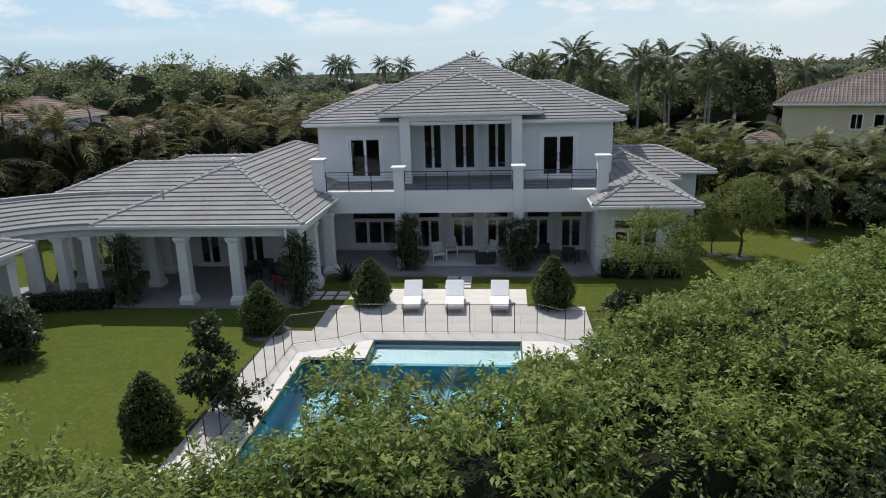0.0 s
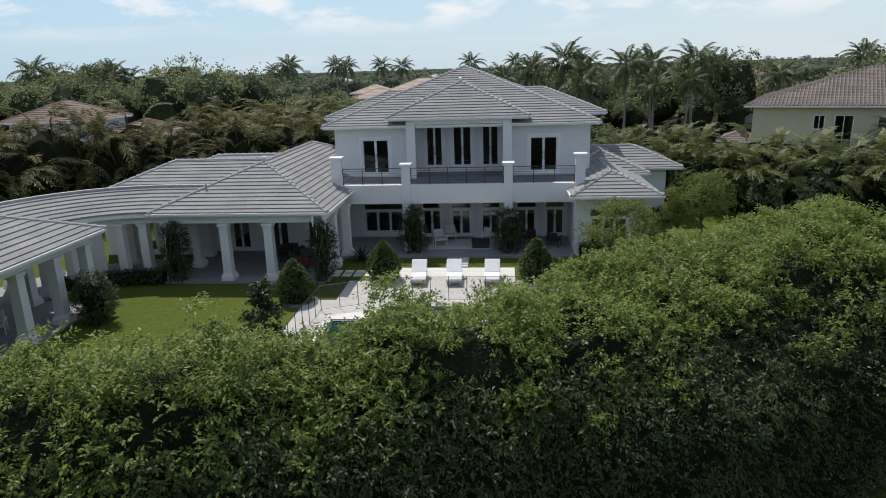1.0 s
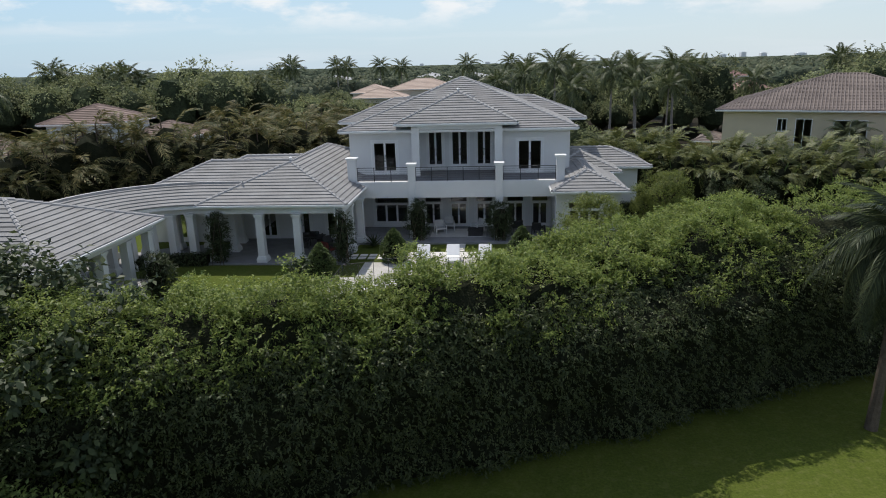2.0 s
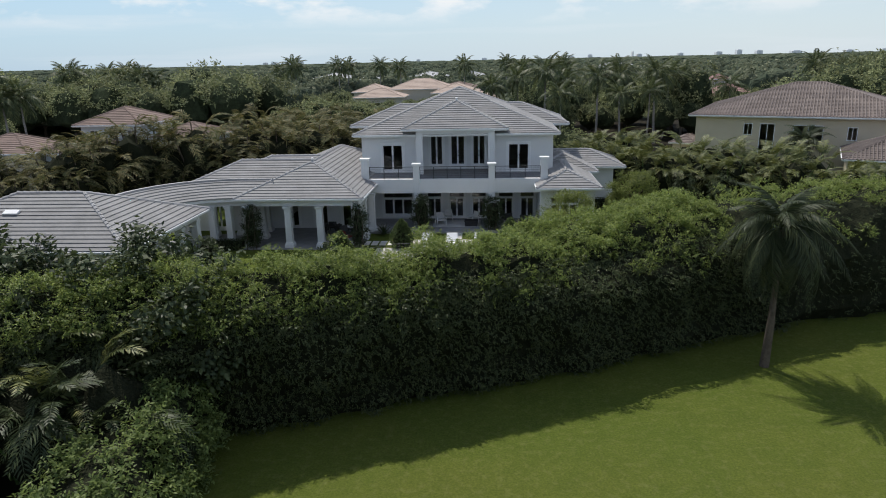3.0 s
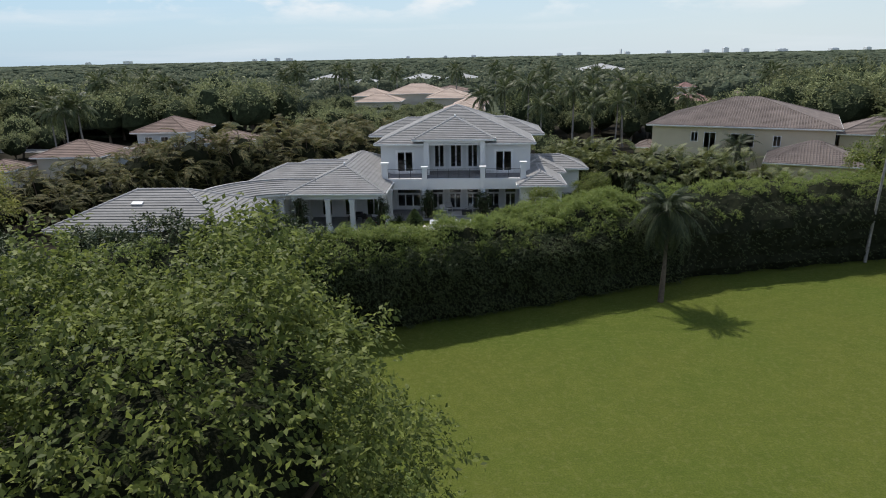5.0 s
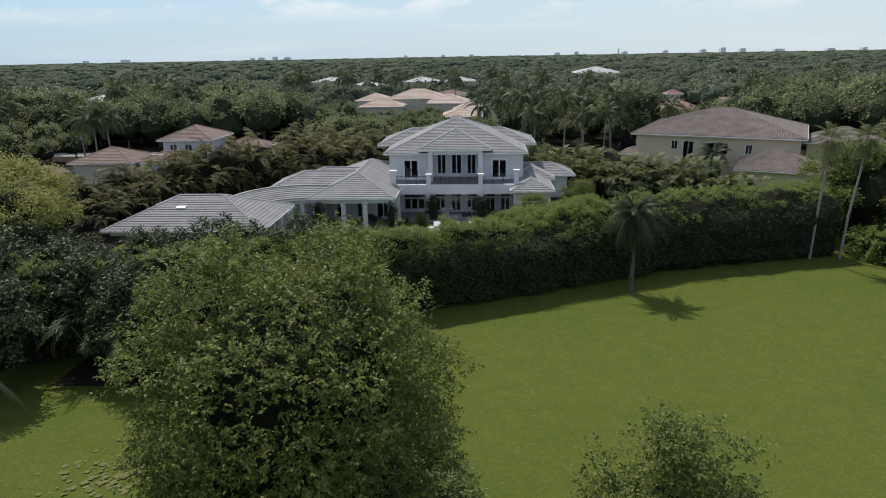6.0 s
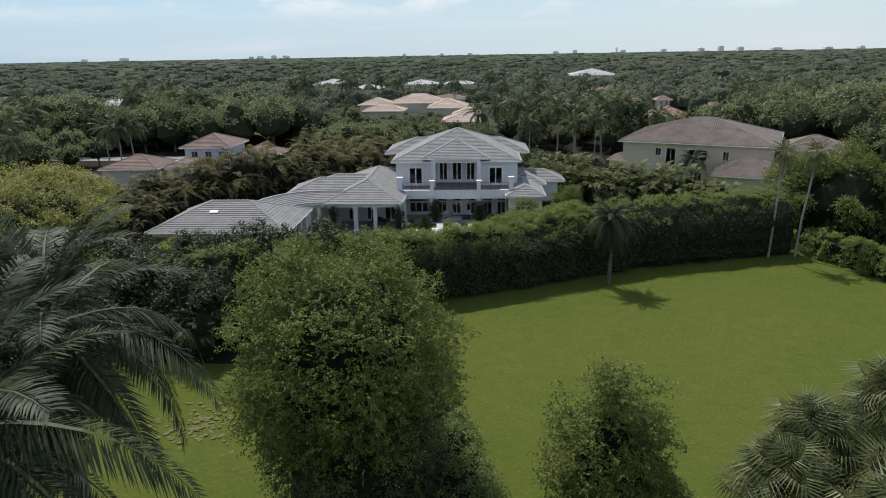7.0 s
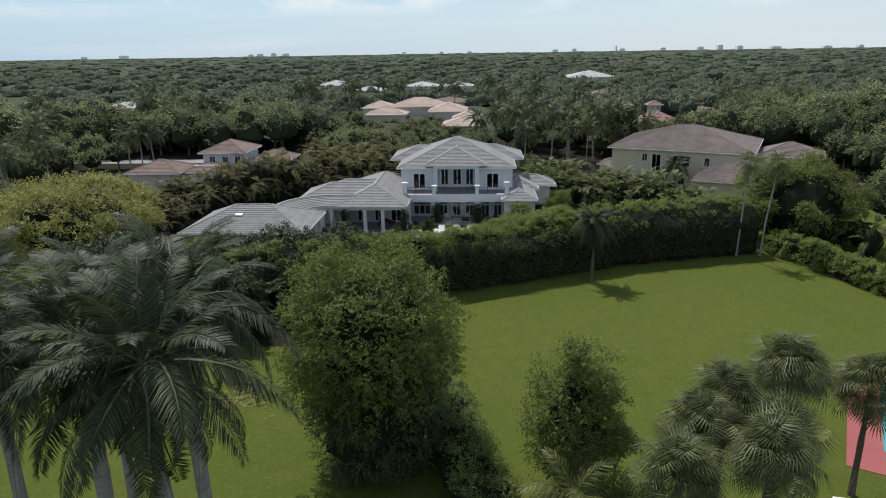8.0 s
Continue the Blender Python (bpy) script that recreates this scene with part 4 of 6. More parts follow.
# garden trees round the house
ornamental = place(tree("ornamental_tree", "small spreading green tree on the lawn", 3.9, 1.95, 1.5, 1700, FICUS_LEAF, 0.10, 0.35, 60, 0.45, 0.07, 6, 17, core=False, inner=0.55, low=-0.8, group="garden trees", limbs=7), 12.75, 33.6)
again(ornamental, 6.55, 25.8, 0, 70, 0.98)
again(ornamental, 11.55, 34.2, 0, 190, 0.58)
cypress = place(tree("young_tree", "slender young grey-green tree in a mulch ring", 3.1, 0.75, 0.9, 330, DARK_LEAF, 0.11, 0.3, 18, 0.3, 0.05, 6, 18, core=False, group="young lawn trees"), 17.6, 37.2)
again(cypress, 20.4, 36.4, 0, 60, 1.05)
place(tree("magnolia", "young dark-leaved magnolia beside the pool fence", 2.75, 0.58, 0.1, 420, DARK_LEAF, 0.17, 0.28, 24, 0.2, 0.04, 7, 19, core=False, droop=0.0, inner=0.45, low=-0.9), -8.35, 16.6)
place(tree("magnolia", "low dark-leaved magnolia beside the pool", 1.1, 0.6, 0.2, 110, DARK_LEAF, 0.16, 0.25, 10, 0.25, 0.04, 7, 20, core=False, droop=0.0), -6.9, 15.9)


def topiary(label, x, y, h, r, seed):
    rng = np.random.default_rng(seed)
    root = thing("topiary", (x, y, 0), label, "topiary", "clipped garden cones")
    bm = bmesh.new()
    bmesh.ops.create_icosphere(bm, subdivisions=3, radius=1.0)
    for v in bm.verts:
        f = (v.co.z + 1) / 2
        ring = math.hypot(v.co.x, v.co.y) or 1.0
        k = 0.86 * r * (0.75 + 0.83 * f if f < 0.3 else 1 - ((f - 0.3) / 0.7) ** 1.7)
        v.co = (x + v.co.x / ring * k, y + v.co.y / ring * k, max(0.05, f * h * 0.95))
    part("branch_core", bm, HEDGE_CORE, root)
    n = 1500
    f, a = rng.uniform(0.02, 1, n) ** 0.9, rng.uniform(0, math.tau, n)
    k = np.where(f < 0.3, r * (0.75 + 0.83 * f), r * (1 - np.clip((f - 0.3) / 0.7, 0, 1) ** 1.7))
    p = np.stack([x + k * np.cos(a), y + k * np.sin(a), f * h], 1)
    p += 0.06 * lumps(p, 5.0, seed)[:, None] * np.stack([np.cos(a), np.sin(a), 0 * a], 1)
    out = unit(np.stack([np.cos(a), np.sin(a), 0.25 + 0.9 * (f > 0.75)], 1))
    tagged(link("foliage", quad_mesh("foliage", sprigs(rng, p, out, 6, 0.15, 0.085, 0.1)), TOPIARY_LEAF, root), kind="stuff")


place(tree("magnolia", "low dark-leaved magnolia at the end of the deck", 1.4, 0.55, 0.1, 260, DARK_LEAF, 0.16, 0.25, 16, 0.22, 0.04, 7, 22, core=False, droop=0.0, low=-0.9), 5.0, 23.4)


def agave(x, y, h, seed):
    """A rosette of stiff pointed blades with a folded midrib."""
    rng = np.random.default_rng(seed)
    root = thing("agave", (x, y, 0), "spiky grey-green agave beside the terrace", "agave")
    for i in range(34):
        tilt, az = 1.35 - 1.1 * i / 33, i * 2.39996
        L, w = h * rng.uniform(0.85, 1.1), 0.045
        bm = bmesh.new()
        rows = [[bm.verts.new((L * t, s * w * k, 0.02 * abs(s) - 0.10 * L * t * t)) for s in (-1, 0, 1)] for t, k in ((0.0, 0.8), (0.45, 1.0), (0.8, 0.55))]
        for p, q in zip(rows, rows[1:]):
            bm.faces.new((p[0], p[1], q[1], q[0]))
            bm.faces.new((p[1], p[2], q[2], q[1]))
        tip = bm.verts.new((L, 0, -0.12 * L))
        bm.faces.new((rows[-1][0], rows[-1][1], tip))
        bm.faces.new((rows[-1][1], rows[-1][2], tip))
        bmesh.ops.transform(bm, matrix=Matrix.Translation((x, y, 0.06)) @ Matrix.Rotation(az, 4, "Z") @ Matrix.Rotation(-tilt, 4, "Y"), verts=bm.verts[:])
        part("blade", bm, DARK_LEAF, root)


agave(-7.2, 29.6, 0.95, 35)
topiary("clipped green conical shrub beside the pool deck", -5.3, 26.2, 2.0, 0.76, 31)
topiary("clipped green conical shrub beside the pool deck", 2.55, 25.95, 2.15, 0.78, 32)
topiary("clipped green conical shrub on the lawn's edge", -9.05, 22.9, 2.0, 0.76, 33)
topiary("clipped dark green egg-shaped shrub on the lawn", -9.35, 14.9, 2.0, 0.70, 34)


def climber(label, x, y, h, r, seed):
    root = thing("climbing_plant", (x, y, 0), label, "climbing plant", "climbers on the columns")
    rng = np.random.default_rng(seed)
    bm = bmesh.new()
    for i in range(4):
        a = i * 1.7
        add_path_tube(bm, [(x + 0.36 * math.cos(a + t * 2), y - 0.36 + 0.1 * math.sin(a + t * 2), h * t * 0.9) for t in (0, 0.3, 0.6, 1)], [0.03, 0.025, 0.02, 0.01], 5)
    part("stem", bm, BARK, root)
    part("inside", core_blob((r * 0.8, r * 0.65, h * 0.46), (x, y - 0.1, h * 0.48), seed, 0.8, 2), HEDGE_CORE, root, "solid core coloured dark for shade inside the climber")
    q = crown_sprigs(rng, 1150, (r, r * 0.8, h * 0.48), (x, y, h * 0.49), 110, 0.24, 6, 0.2, 0.085, 0.4, -1.0, 0.75)
    q[..., 2] = np.maximum(q[..., 2], 0.03)
    tagged(link("foliage", quad_mesh("foliage", q), DARK_LEAF, root), kind="stuff")


climber("dark leafy climber covering a loggia column", -16.3, 25.85, 3.5, 0.62, 41)
climber("dark leafy climber covering a loggia column", -8.35, 25.85, 3.5, 0.55, 42)
climber("dark bushy climber against the balcony pier", -4.35, 31.0, 2.9, 0.72, 43)
climber("dark bushy climber against the balcony pier", 1.25, 31.0, 2.8, 0.78, 44)
climber("dark leafy climber beside the pavilion", -17.2, 20.0, 2.4, 0.85, 45)
hedge("box_hedge", [(-21.5, 24.0), (-19.3, 25.0), (-16.9, 25.3)], 0.75, 0.8, 900, "low dark clipped hedge before the link", DARK_LEAF, 0.09, 0.08, 0.15, 51, 1.0, 6, "low clipped hedges")
hedge("box_hedge", [(5.2, 29.9), (8.9, 29.9)], 0.85, 0.7, 700, "low dark clipped hedge under a window", DARK_LEAF, 0.09, 0.08, 0.15, 52, 1.0, 6, "low clipped hedges")
hedge("box_hedge", [(9.6, 38.4), (12.9, 38.8)], 1.0, 0.8, 500, "low dark clipped hedge along a wall", DARK_LEAF, 0.09, 0.08, 0.15, 53, 1.0, 6, "low clipped hedges")


# ---- palms ----
def feather(rng, length, rise, sag, pairs, leaf_len, leaf_w, hang=0.35, vee=0.35):
    """One feather frond from the origin along x: a bent midrib with leaflets on both sides."""
    t = np.linspace(0, 1, pairs + 1)
    mid = np.stack([length * (t - 0.22 * t ** 3 * (1 if sag > 0.3 else 0.5)), 0 * t, length * (rise * t - sag * t ** 2.2)], 1)
    d = unit(np.gradient(mid, axis=0))
    w = 0.035 * length / 3 * (1.1 - t)
    rib = []
    for i in range(0, pairs, max(1, pairs // 8)):
        j = min(i + max(1, pairs // 8), pairs)
        rib.append([mid[i] + (0, -w[i], 0), mid[i] + (0, w[i], 0), mid[j] + (0, w[j], 0), mid[j] + (0, -w[j], 0)])
    res = [np.array(rib)]
    keep = t > 0.14
    for sgn in (-1, 1):
        b, dd, tt = mid[keep], d[keep], t[keep]
        n = len(b)
        up = np.stack([-dd[:, 2], 0 * tt, dd[:, 0]], 1)
        along = dd * 0.55 + np.array((0, sgn * 0.95, 0)) + up * vee + rng.normal(scale=0.10, size=(n, 3))
        along[:, 2] -= hang
        along = unit(along)
        L = leaf_len * np.sin(np.clip(0.25 + tt * 0.8, 0, 1) * math.pi * 0.93) ** 0.6 * rng.uniform(0.85, 1.1, n)
        tip = b + along * L[:, None]
        tip[:, 2] -= L * hang * 0.5
        m = b + along * (L * 0.5)[:, None]
        wv = dd * leaf_w
        res.append(np.stack([b, m + wv, tip, m - wv], 1))
    return np.concatenate(res)


def turned(q, az, tilt=0.0, roll=0.0, at=(0, 0, 0), s=1.0):
    m = np.array(Matrix.Rotation(az, 3, "Z") @ Matrix.Rotation(-tilt, 3, "Y") @ Matrix.Rotation(roll, 3, "X"))
    return (q * s) @ m.T + np.array(at)


def palm(name, label, trunk, radii, crown_at, fronds, kinds, leaf_mat, trunk_mat, seed, group="", shaft=0.0, spread=(-0.5, 1.2), category="palm tree", apart=True):
    """A feather palm at the origin. kinds: ready frond arrays, from upright to hanging; fronds lie spirally round the top."""
    rng = np.random.default_rng(seed)
    root = thing(name, (0, 0, 0), label, category, group)
    bm = bmesh.new()
    add_path_tube(bm, trunk, radii, 10)
    part("trunk", bm, trunk_mat, root, "ringed palm trunk")
    if shaft:
        bm = bmesh.new()
        x, y, z = crown_at
        add_path_tube(bm, [(x, y, z - shaft), (x, y, z - shaft * 0.6), (x, y, z - 0.1), (x, y, z + 0.5)], [radii[-1] * 1.0, radii[-1] * 1.25, radii[-1] * 0.7, 0.04], 9)
        part("crownshaft", bm, CROWNSHAFT, root, "smooth green crownshaft")
    meshes = [quad_mesh("frond", k) for k in kinds] if apart else None
    every = []
    for i in range(fronds):
        f = i / max(1, fronds - 1)
        tilt = spread[1] + (spread[0] - spread[1]) * f + rng.uniform(-0.12, 0.12)
        az, roll, s = i * 2.39996 + rng.uniform(-0.25, 0.25), rng.uniform(-0.3, 0.3), rng.uniform(0.88, 1.08)
        k = min(len(kinds) - 1, int(f * len(kinds)))
        if apart:
            if not meshes[k].materials:
                meshes[k].materials.append(leaf_mat)
            ob = new("frond", meshes[k])
            ob.parent = root
            ob.matrix_basis = Matrix.Translation(crown_at) @ (Matrix.Rotation(az, 4, "Z") @ Matrix.Rotation(-tilt, 4, "Y") @ Matrix.Rotation(roll, 4, "X")) @ Matrix.Scale(s, 4)
        else:
            every.append(turned(kinds[k], az, tilt, roll, crown_at, s))
    if not apart:
        tagged(link("crown", quad_mesh("crown", np.concatenate(every)), leaf_mat, root, "crown of arching feather fronds"), kind="stuff")
    return root


rng = np.random.default_rng(77)
royal_kinds = [feather(rng, 4.8, 0.12, 0.34, 104, 0.9, 0.032, 0.3, 0.35), feather(rng, 5.4, 0.10, 0.55, 108, 0.95, 0.032, 0.55, 0.2), feather(rng, 5.2, 0.08, 0.45, 100, 0.95, 0.032, 0.6, 0.05)]
royal = palm("royal_palm", "tall royal palm with smooth grey trunk and drooping fronds", [(0, 0, 0), (0.05, 0, 4), (0.0, 0, 8.5), (0, 0, 12.5)], [0.36, 0.31, 0.32, 0.24], (0, 0, 14.1), 34, royal_kinds, ROYAL_LEAF, ROYAL_TRUNK, 61, "royal palms", 1.9, (-1.15, 1.25))
place(royal, -9.9, -35.0)
again(royal, -9.1, -39.3, 0, 100, 0.98)
again(royal, -12.6, -37.2, 0, 215, 0.97)
again(royal, -15.8, -38.8, 0, 40, 0.96)
again(royal, -19.2, -33.4, 0, 160, 0.95)
again(royal, -16.8, -29.0, 0, 20, 0.86)
queen_kinds = [feather(rng, 2.6, 0.25, 0.7, 64, 0.62, 0.026, 0.6, 0.1), feather(rng, 2.9, 0.3, 1.1, 64, 0.7, 0.026, 0.9, 0.0), feather(rng, 2.8, 0.25, 0.9, 60, 0.7, 0.026, 0.9, 0.0)]
place(palm("queen_palm", "queen palm with slim trunk and drooping plumes on the lawn", [(0, 0, 0), (0.08, 0.05, 2), (0.1, 0.1, 4.4), (0.05, 0.1, 6.1)], [0.20, 0.16, 0.15, 0.13], (0.05, 0.1, 6.2), 40, queen_kinds, ROYAL_LEAF, BARK, 62, "", 0, (-1.1, 1.3)), 13.1, 7.4)
coco_kinds = [feather(rng, 4.4, 0.1, 0.35, 40, 0.85, 0.078, 0.35, 0.2), feather(rng, 4.8, 0.15, 0.55, 40, 0.95, 0.078, 0.6, 0.1), feather(rng, 4.4, 0.1, 0.7, 36, 0.95, 0.078, 0.8, 0.0)]
coco = palm("coconut_palm", "tall coconut palm with a leaning trunk", [(0, 0, 0), (0.35, 0.1, 3.5), (0.5, 0.2, 7), (0.4, 0.2, 10.4)], [0.22, 0.17, 0.15, 0.13], (0.4, 0.2, 10.9), 21, coco_kinds, COCO_LEAF, ROYAL_TRUNK, 63, "coconut palms", 0, (-0.7, 1.2), apart=False)
place(coco, 8.7, 84, 0, 0, 1.02)
for x, y, s, r in ((16.8, 83, 0.94, 50), (21.0, 86, 0.95, 100), (25.8, 84, 0.97, 200), (13.0, 90, 0.86, 150), (29.0, 92, 0.9, 300), (10.5, 76, 0.75, 20), (19.5, 78, 0.72, 80), (23.5, 79, 0.75, 260), (5.0, 96, 0.9, 310),
                   (-83.5, 110, 1.1, 70), (-75, 112, 0.98, 10), (-68, 110, 1.03, 130), (-66, 112, 0.95, 220), (-57, 176, 1.12, 45), (-44, 188, 1.08, 300), (-64, 186, 1.0, 190), (-7, 178, 1.08, 90), (-62, 62, 0.86, 33), (-60, 64, 0.9, 166), (-66, 66, 0.8, 250), (-72, 50, 0.75, 120), (37, 86, 0.78, 20), (33, 96, 0.9, 60), (1.5, 88, 0.82, 140), (14.5, 104, 0.95, 200), (-92, 84, 0.95, 75), (-97, 90, 1.0, 15), (-88, 74, 0.9, 145), (-80, 60, 0.9, 255), (-76, 44, 0.85, 95), (-70, 38, 0.8, 185), (-112, 108, 1.05, 5), (-100, 140, 1.05, 125), (-94, 150, 1.1, 35), (-28, 190, 1.05, 15), (8, 150, 1.0, 275), (20, 165, 1.05, 55), (32, 150, 1.0, 85), (68, 128, 1.0, 235), (74, 140, 1.0, 325), (-44, 178, 1.1, 105), (-36, 205, 1.1, 195), (-62, 190, 1.15, 285), (-120, 186, 1.1, 45), (6, 205, 1.1, 155), (26, 235, 1.1, 25)):
    again(coco, x, y, 0, r, s)
tall_kinds = [feather(rng, 1.9, 0.15, 0.5, 34, 0.5, 0.025, 0.5, 0.2), feather(rng, 1.9, 0.0, 0.9, 34, 0.5, 0.025, 0.8, 0.0)]
tall = palm("slender_palm", "very tall thin palm with a small tufted head", [(0, 0, 0), (-0.15, 0, 3.5), (-0.45, 0.1, 7), (-0.6, 0.1, 9.9)], [0.125, 0.09, 0.08, 0.07], (-0.6, 0.1, 9.9), 24, tall_kinds, SABAL_LEAF, ROYAL_TRUNK, 64, "slender lawn palms", 0, (-0.9, 1.3))
place(tall, 31.0, 16.2, 0, 105, 1.1)
again(tall, 33.7, 16.3, 0, 172, 1.1)
place(palm("small_palm", "small palm beside the neighbour's wall", [(0, 0, 0), (0.05, 0, 1.5), (0.1, 0, 3.2)], [0.17, 0.14, 0.12], (0.1, 0, 3.2), 18, queen_kinds, ROYAL_LEAF, BARK, 65, "", 0, (-0.4, 1.1)), 34.4, 54.0, 0, 0, 1.25)
place(palm("young_palm", "young feathery palm rising behind the hedge", [(0, 0, 0), (0.0, 0, 1.5), (0.0, 0, 3.6)], [0.12, 0.1, 0.08], (0, 0, 3.6), 16, tall_kinds, COCO_LEAF, BARK, 66, "", 0, (0.1, 1.4)), -1.9, 9.6, 0, 0, 0.9)
place(palm("young_palm", "young feathery palm rising behind the hedge", [(0, 0, 0), (0.0, 0, 1.5), (0.0, 0, 3.5)], [0.12, 0.1, 0.08], (0, 0, 3.5), 16, tall_kinds, COCO_LEAF, BARK, 67, "", 0, (0.1, 1.4)), -0.7, 9.9, 0, 0, 0.92)


def areca(leaf_mat, seed, label, h, n=24, reach=2.5, pairs=26):
    rng = np.random.default_rng(seed)
    root = thing("areca_palm", (0, 0, 0), label, "palm", "areca palm screens")
    kinds = [feather(rng, reach, 0.25, 0.6, pairs, 0.26 * reach, 0.048, 0.3, 0.35), feather(rng, reach * 1.04, 0.15, 0.9, pairs, 0.27 * reach, 0.048, 0.45, 0.25)]
    bm = bmesh.new()
    heads = []
    for i in range(8):
        a, r = i * 2.4, 0.25 + 0.09 * i
        top = (1.9 * r * math.cos(a), 1.9 * r * math.sin(a), h * rng.uniform(0.35, 0.74))
        add_path_tube(bm, [(r * 0.6 * math.cos(a), r * 0.6 * math.sin(a), 0), (r * math.cos(a), r * math.sin(a), top[2] * 0.5), top], [0.06, 0.05, 0.04], 5)
        heads.append(top)
    tagged(part("stem", bm, BARK if leaf_mat is ARECA_DRY else CROWNSHAFT, root, "clustered ringed palm stems"), kind="stuff")
    part("inside", core_blob((1.15, 1.15, h * 0.36), (0, 0, h * 0.38), seed, 0.95, 2), HEDGE_CORE, root, "solid core coloured dark for shade inside the clump")
    qs = []
    for i in range(n * 2):
        qs.append(turned(kinds[i % 2], i * 2.39996 + rng.uniform(-0.3, 0.3), rng.uniform(0.1, 1.35), rng.uniform(-0.4, 0.4), heads[i % 8], rng.uniform(0.7, 1.05)))
    tagged(link("crown", quad_mesh("crown", np.concatenate(qs)), leaf_mat, root, "fountain of arching fronds"), kind="stuff")
    return root


areca_green = place(areca(ARECA_LEAF, 71, "clump of arching green areca palms forming a screen", 5.4, 12), 14.0, 45.0)
areca_dry = place(areca(ARECA_DRY, 72, "tall sunburnt yellow-brown areca palm clump in a screen", 6.9, 18, 2.2, 22), -15.5, 50.0)
rng = np.random.default_rng(5)
for line, count, proto, s0 in (([(11, 56), (13.5, 47.5), (15.6, 43), (17.8, 40.4), (22, 40.2), (27, 38.5), (31, 36)], 26, areca_green, 0.92), ([(13, 58), (16, 50), (19, 45), (24, 43.5), (30, 41)], 16, areca_green, 1.05), ([(31, 35), (37, 31), (44, 30)], 8, areca_green, 0.8),
                             ([(-13, 52), (-17, 49.5), (-24, 46), (-32, 41), (-38, 36)], 18, areca_dry, 1.28), ([(-14, 57), (-20, 56), (-30, 51.5), (-38, 45), (-43, 38), (-45, 28), (-44, 18)], 26, areca_dry, 1.36), ([(-14, 63), (-21, 61), (-28.5, 57)], 8, areca_dry, 1.36), ([(-14, 47.5), (-24, 43), (-33, 37.5), (-40, 31), (-39, 24)], 18, areca_dry, 0.82), ([(45, 14), (46, 24), (44, 33)], 8, areca_green, 0.95)):
    total = along_line(line, np.array([0.0]))[2]
    pts, _, _ = along_line(line, np.linspace(0.5, total - 0.5, count))
    for x, y in pts:
        again(proto, x + rng.uniform(-0.6, 0.6), y + rng.uniform(-0.7, 0.7), 0, rng.uniform(0, 360), s0 * rng.uniform(0.88, 1.1) * (0.78 if x < -28 and s0 > 1.3 else 1.1 if -36 < x < -24 and s0 > 1.2 else 0.97 if x < -10 else 1.0))
# darker copy of the areca: shade beside the hedge is put into leaf colour
areca_shade = place(areca(DARK_LEAF, 73, "arching areca palm clump beside the hedge, coloured dark for shade", 5.8, 18, 2.0, 24), -10.6, -1.9)
for x, y, s in ((-12.8, -2.4, 1.05), (-14.4, -1.6, 1.1), (-15.8, -2.8, 1.1), (-11.4, -0.6, 1.0), (-18.5, -4.6, 1.1), (-18.0, -8.5, 0.9), (-21.5, -7.0, 1.0)):
    again(areca_shade, x, y, 0, rng.uniform(0, 360), s)
for x, y, s in ((-14.2, -0.6, 1.05), (-12.2, -1.2, 1.0)):
    again(areca_green, x, y, 0, rng.uniform(0, 360), s)


# fan palms
def fan(rng, petiole=0.9, blade=0.75, rays=26):
    q = []
    w = 0.018
    q.append([(0, -w, 0), (0, w, 0), (petiole, w, 0.06), (petiole, -w, 0.06)])
    for i in range(rays):
        a = (i / (rays - 1) - 0.5) * 4.5
        L = blade * (1.0 - 0.12 * abs(a) / 2.2) * rng.uniform(0.9, 1.08)
        c, s = math.cos(a), math.sin(a)
        k = 0.030
        zc = 0.06 + 0.16 * abs(s)
        b = np.array((petiole, 0, 0.06))
        m = np.array((petiole + 0.52 * L * c, 0.52 * L * s, zc + 0.03))
        tip = np.array((petiole + 0.86 * L * c, 0.88 * L * s, zc - 0.52 * L))
        side = np.array((-s, c, 0.0))
        q.append([b, m + side * k, m, m - side * k])
        q.append([m + side * k, tip, tip, m - side * k])
    return np.array(q)


def sabal(seed, h, label):
    rng = np.random.default_rng(seed)
    root = thing("sabal_palm", (0, 0, 0), label, "palm tree", "fan palms by the court")
    bm = bmesh.new()
    add_path_tube(bm, [(0, 0, 0), (0.05, 0.03, h * 0.5), (0, 0, h)], [0.2, 0.16, 0.17], 9)
    part("trunk", bm, BARK, root, "rough brown palm trunk")
    meshes = []
    for k in range(3):
        m = quad_mesh("fan_frond", fan(rng, 0.95 + 0.22 * k, 1.18, 26))
        m.materials.append(SABAL_LEAF)
        meshes.append(m)
    for i in range(82):
        f = i / 81
        ob = new("fan_frond", meshes[i % 3])
        ob.parent = root
        ob.matrix_basis = Matrix.Translation((0, 0, h)) @ (Matrix.Rotation(i * 2.39996 + rng.uniform(-0.5, 0.5), 4, "Z") @ Matrix.Rotation(-(1.6 - 2.35 * f) + rng.uniform(-0.3, 0.3), 4, "Y") @ Matrix.Rotation(rng.uniform(-0.9, 0.9), 4, "X")) @ Matrix.Scale(rng.uniform(0.8, 1.1), 4)
    return root


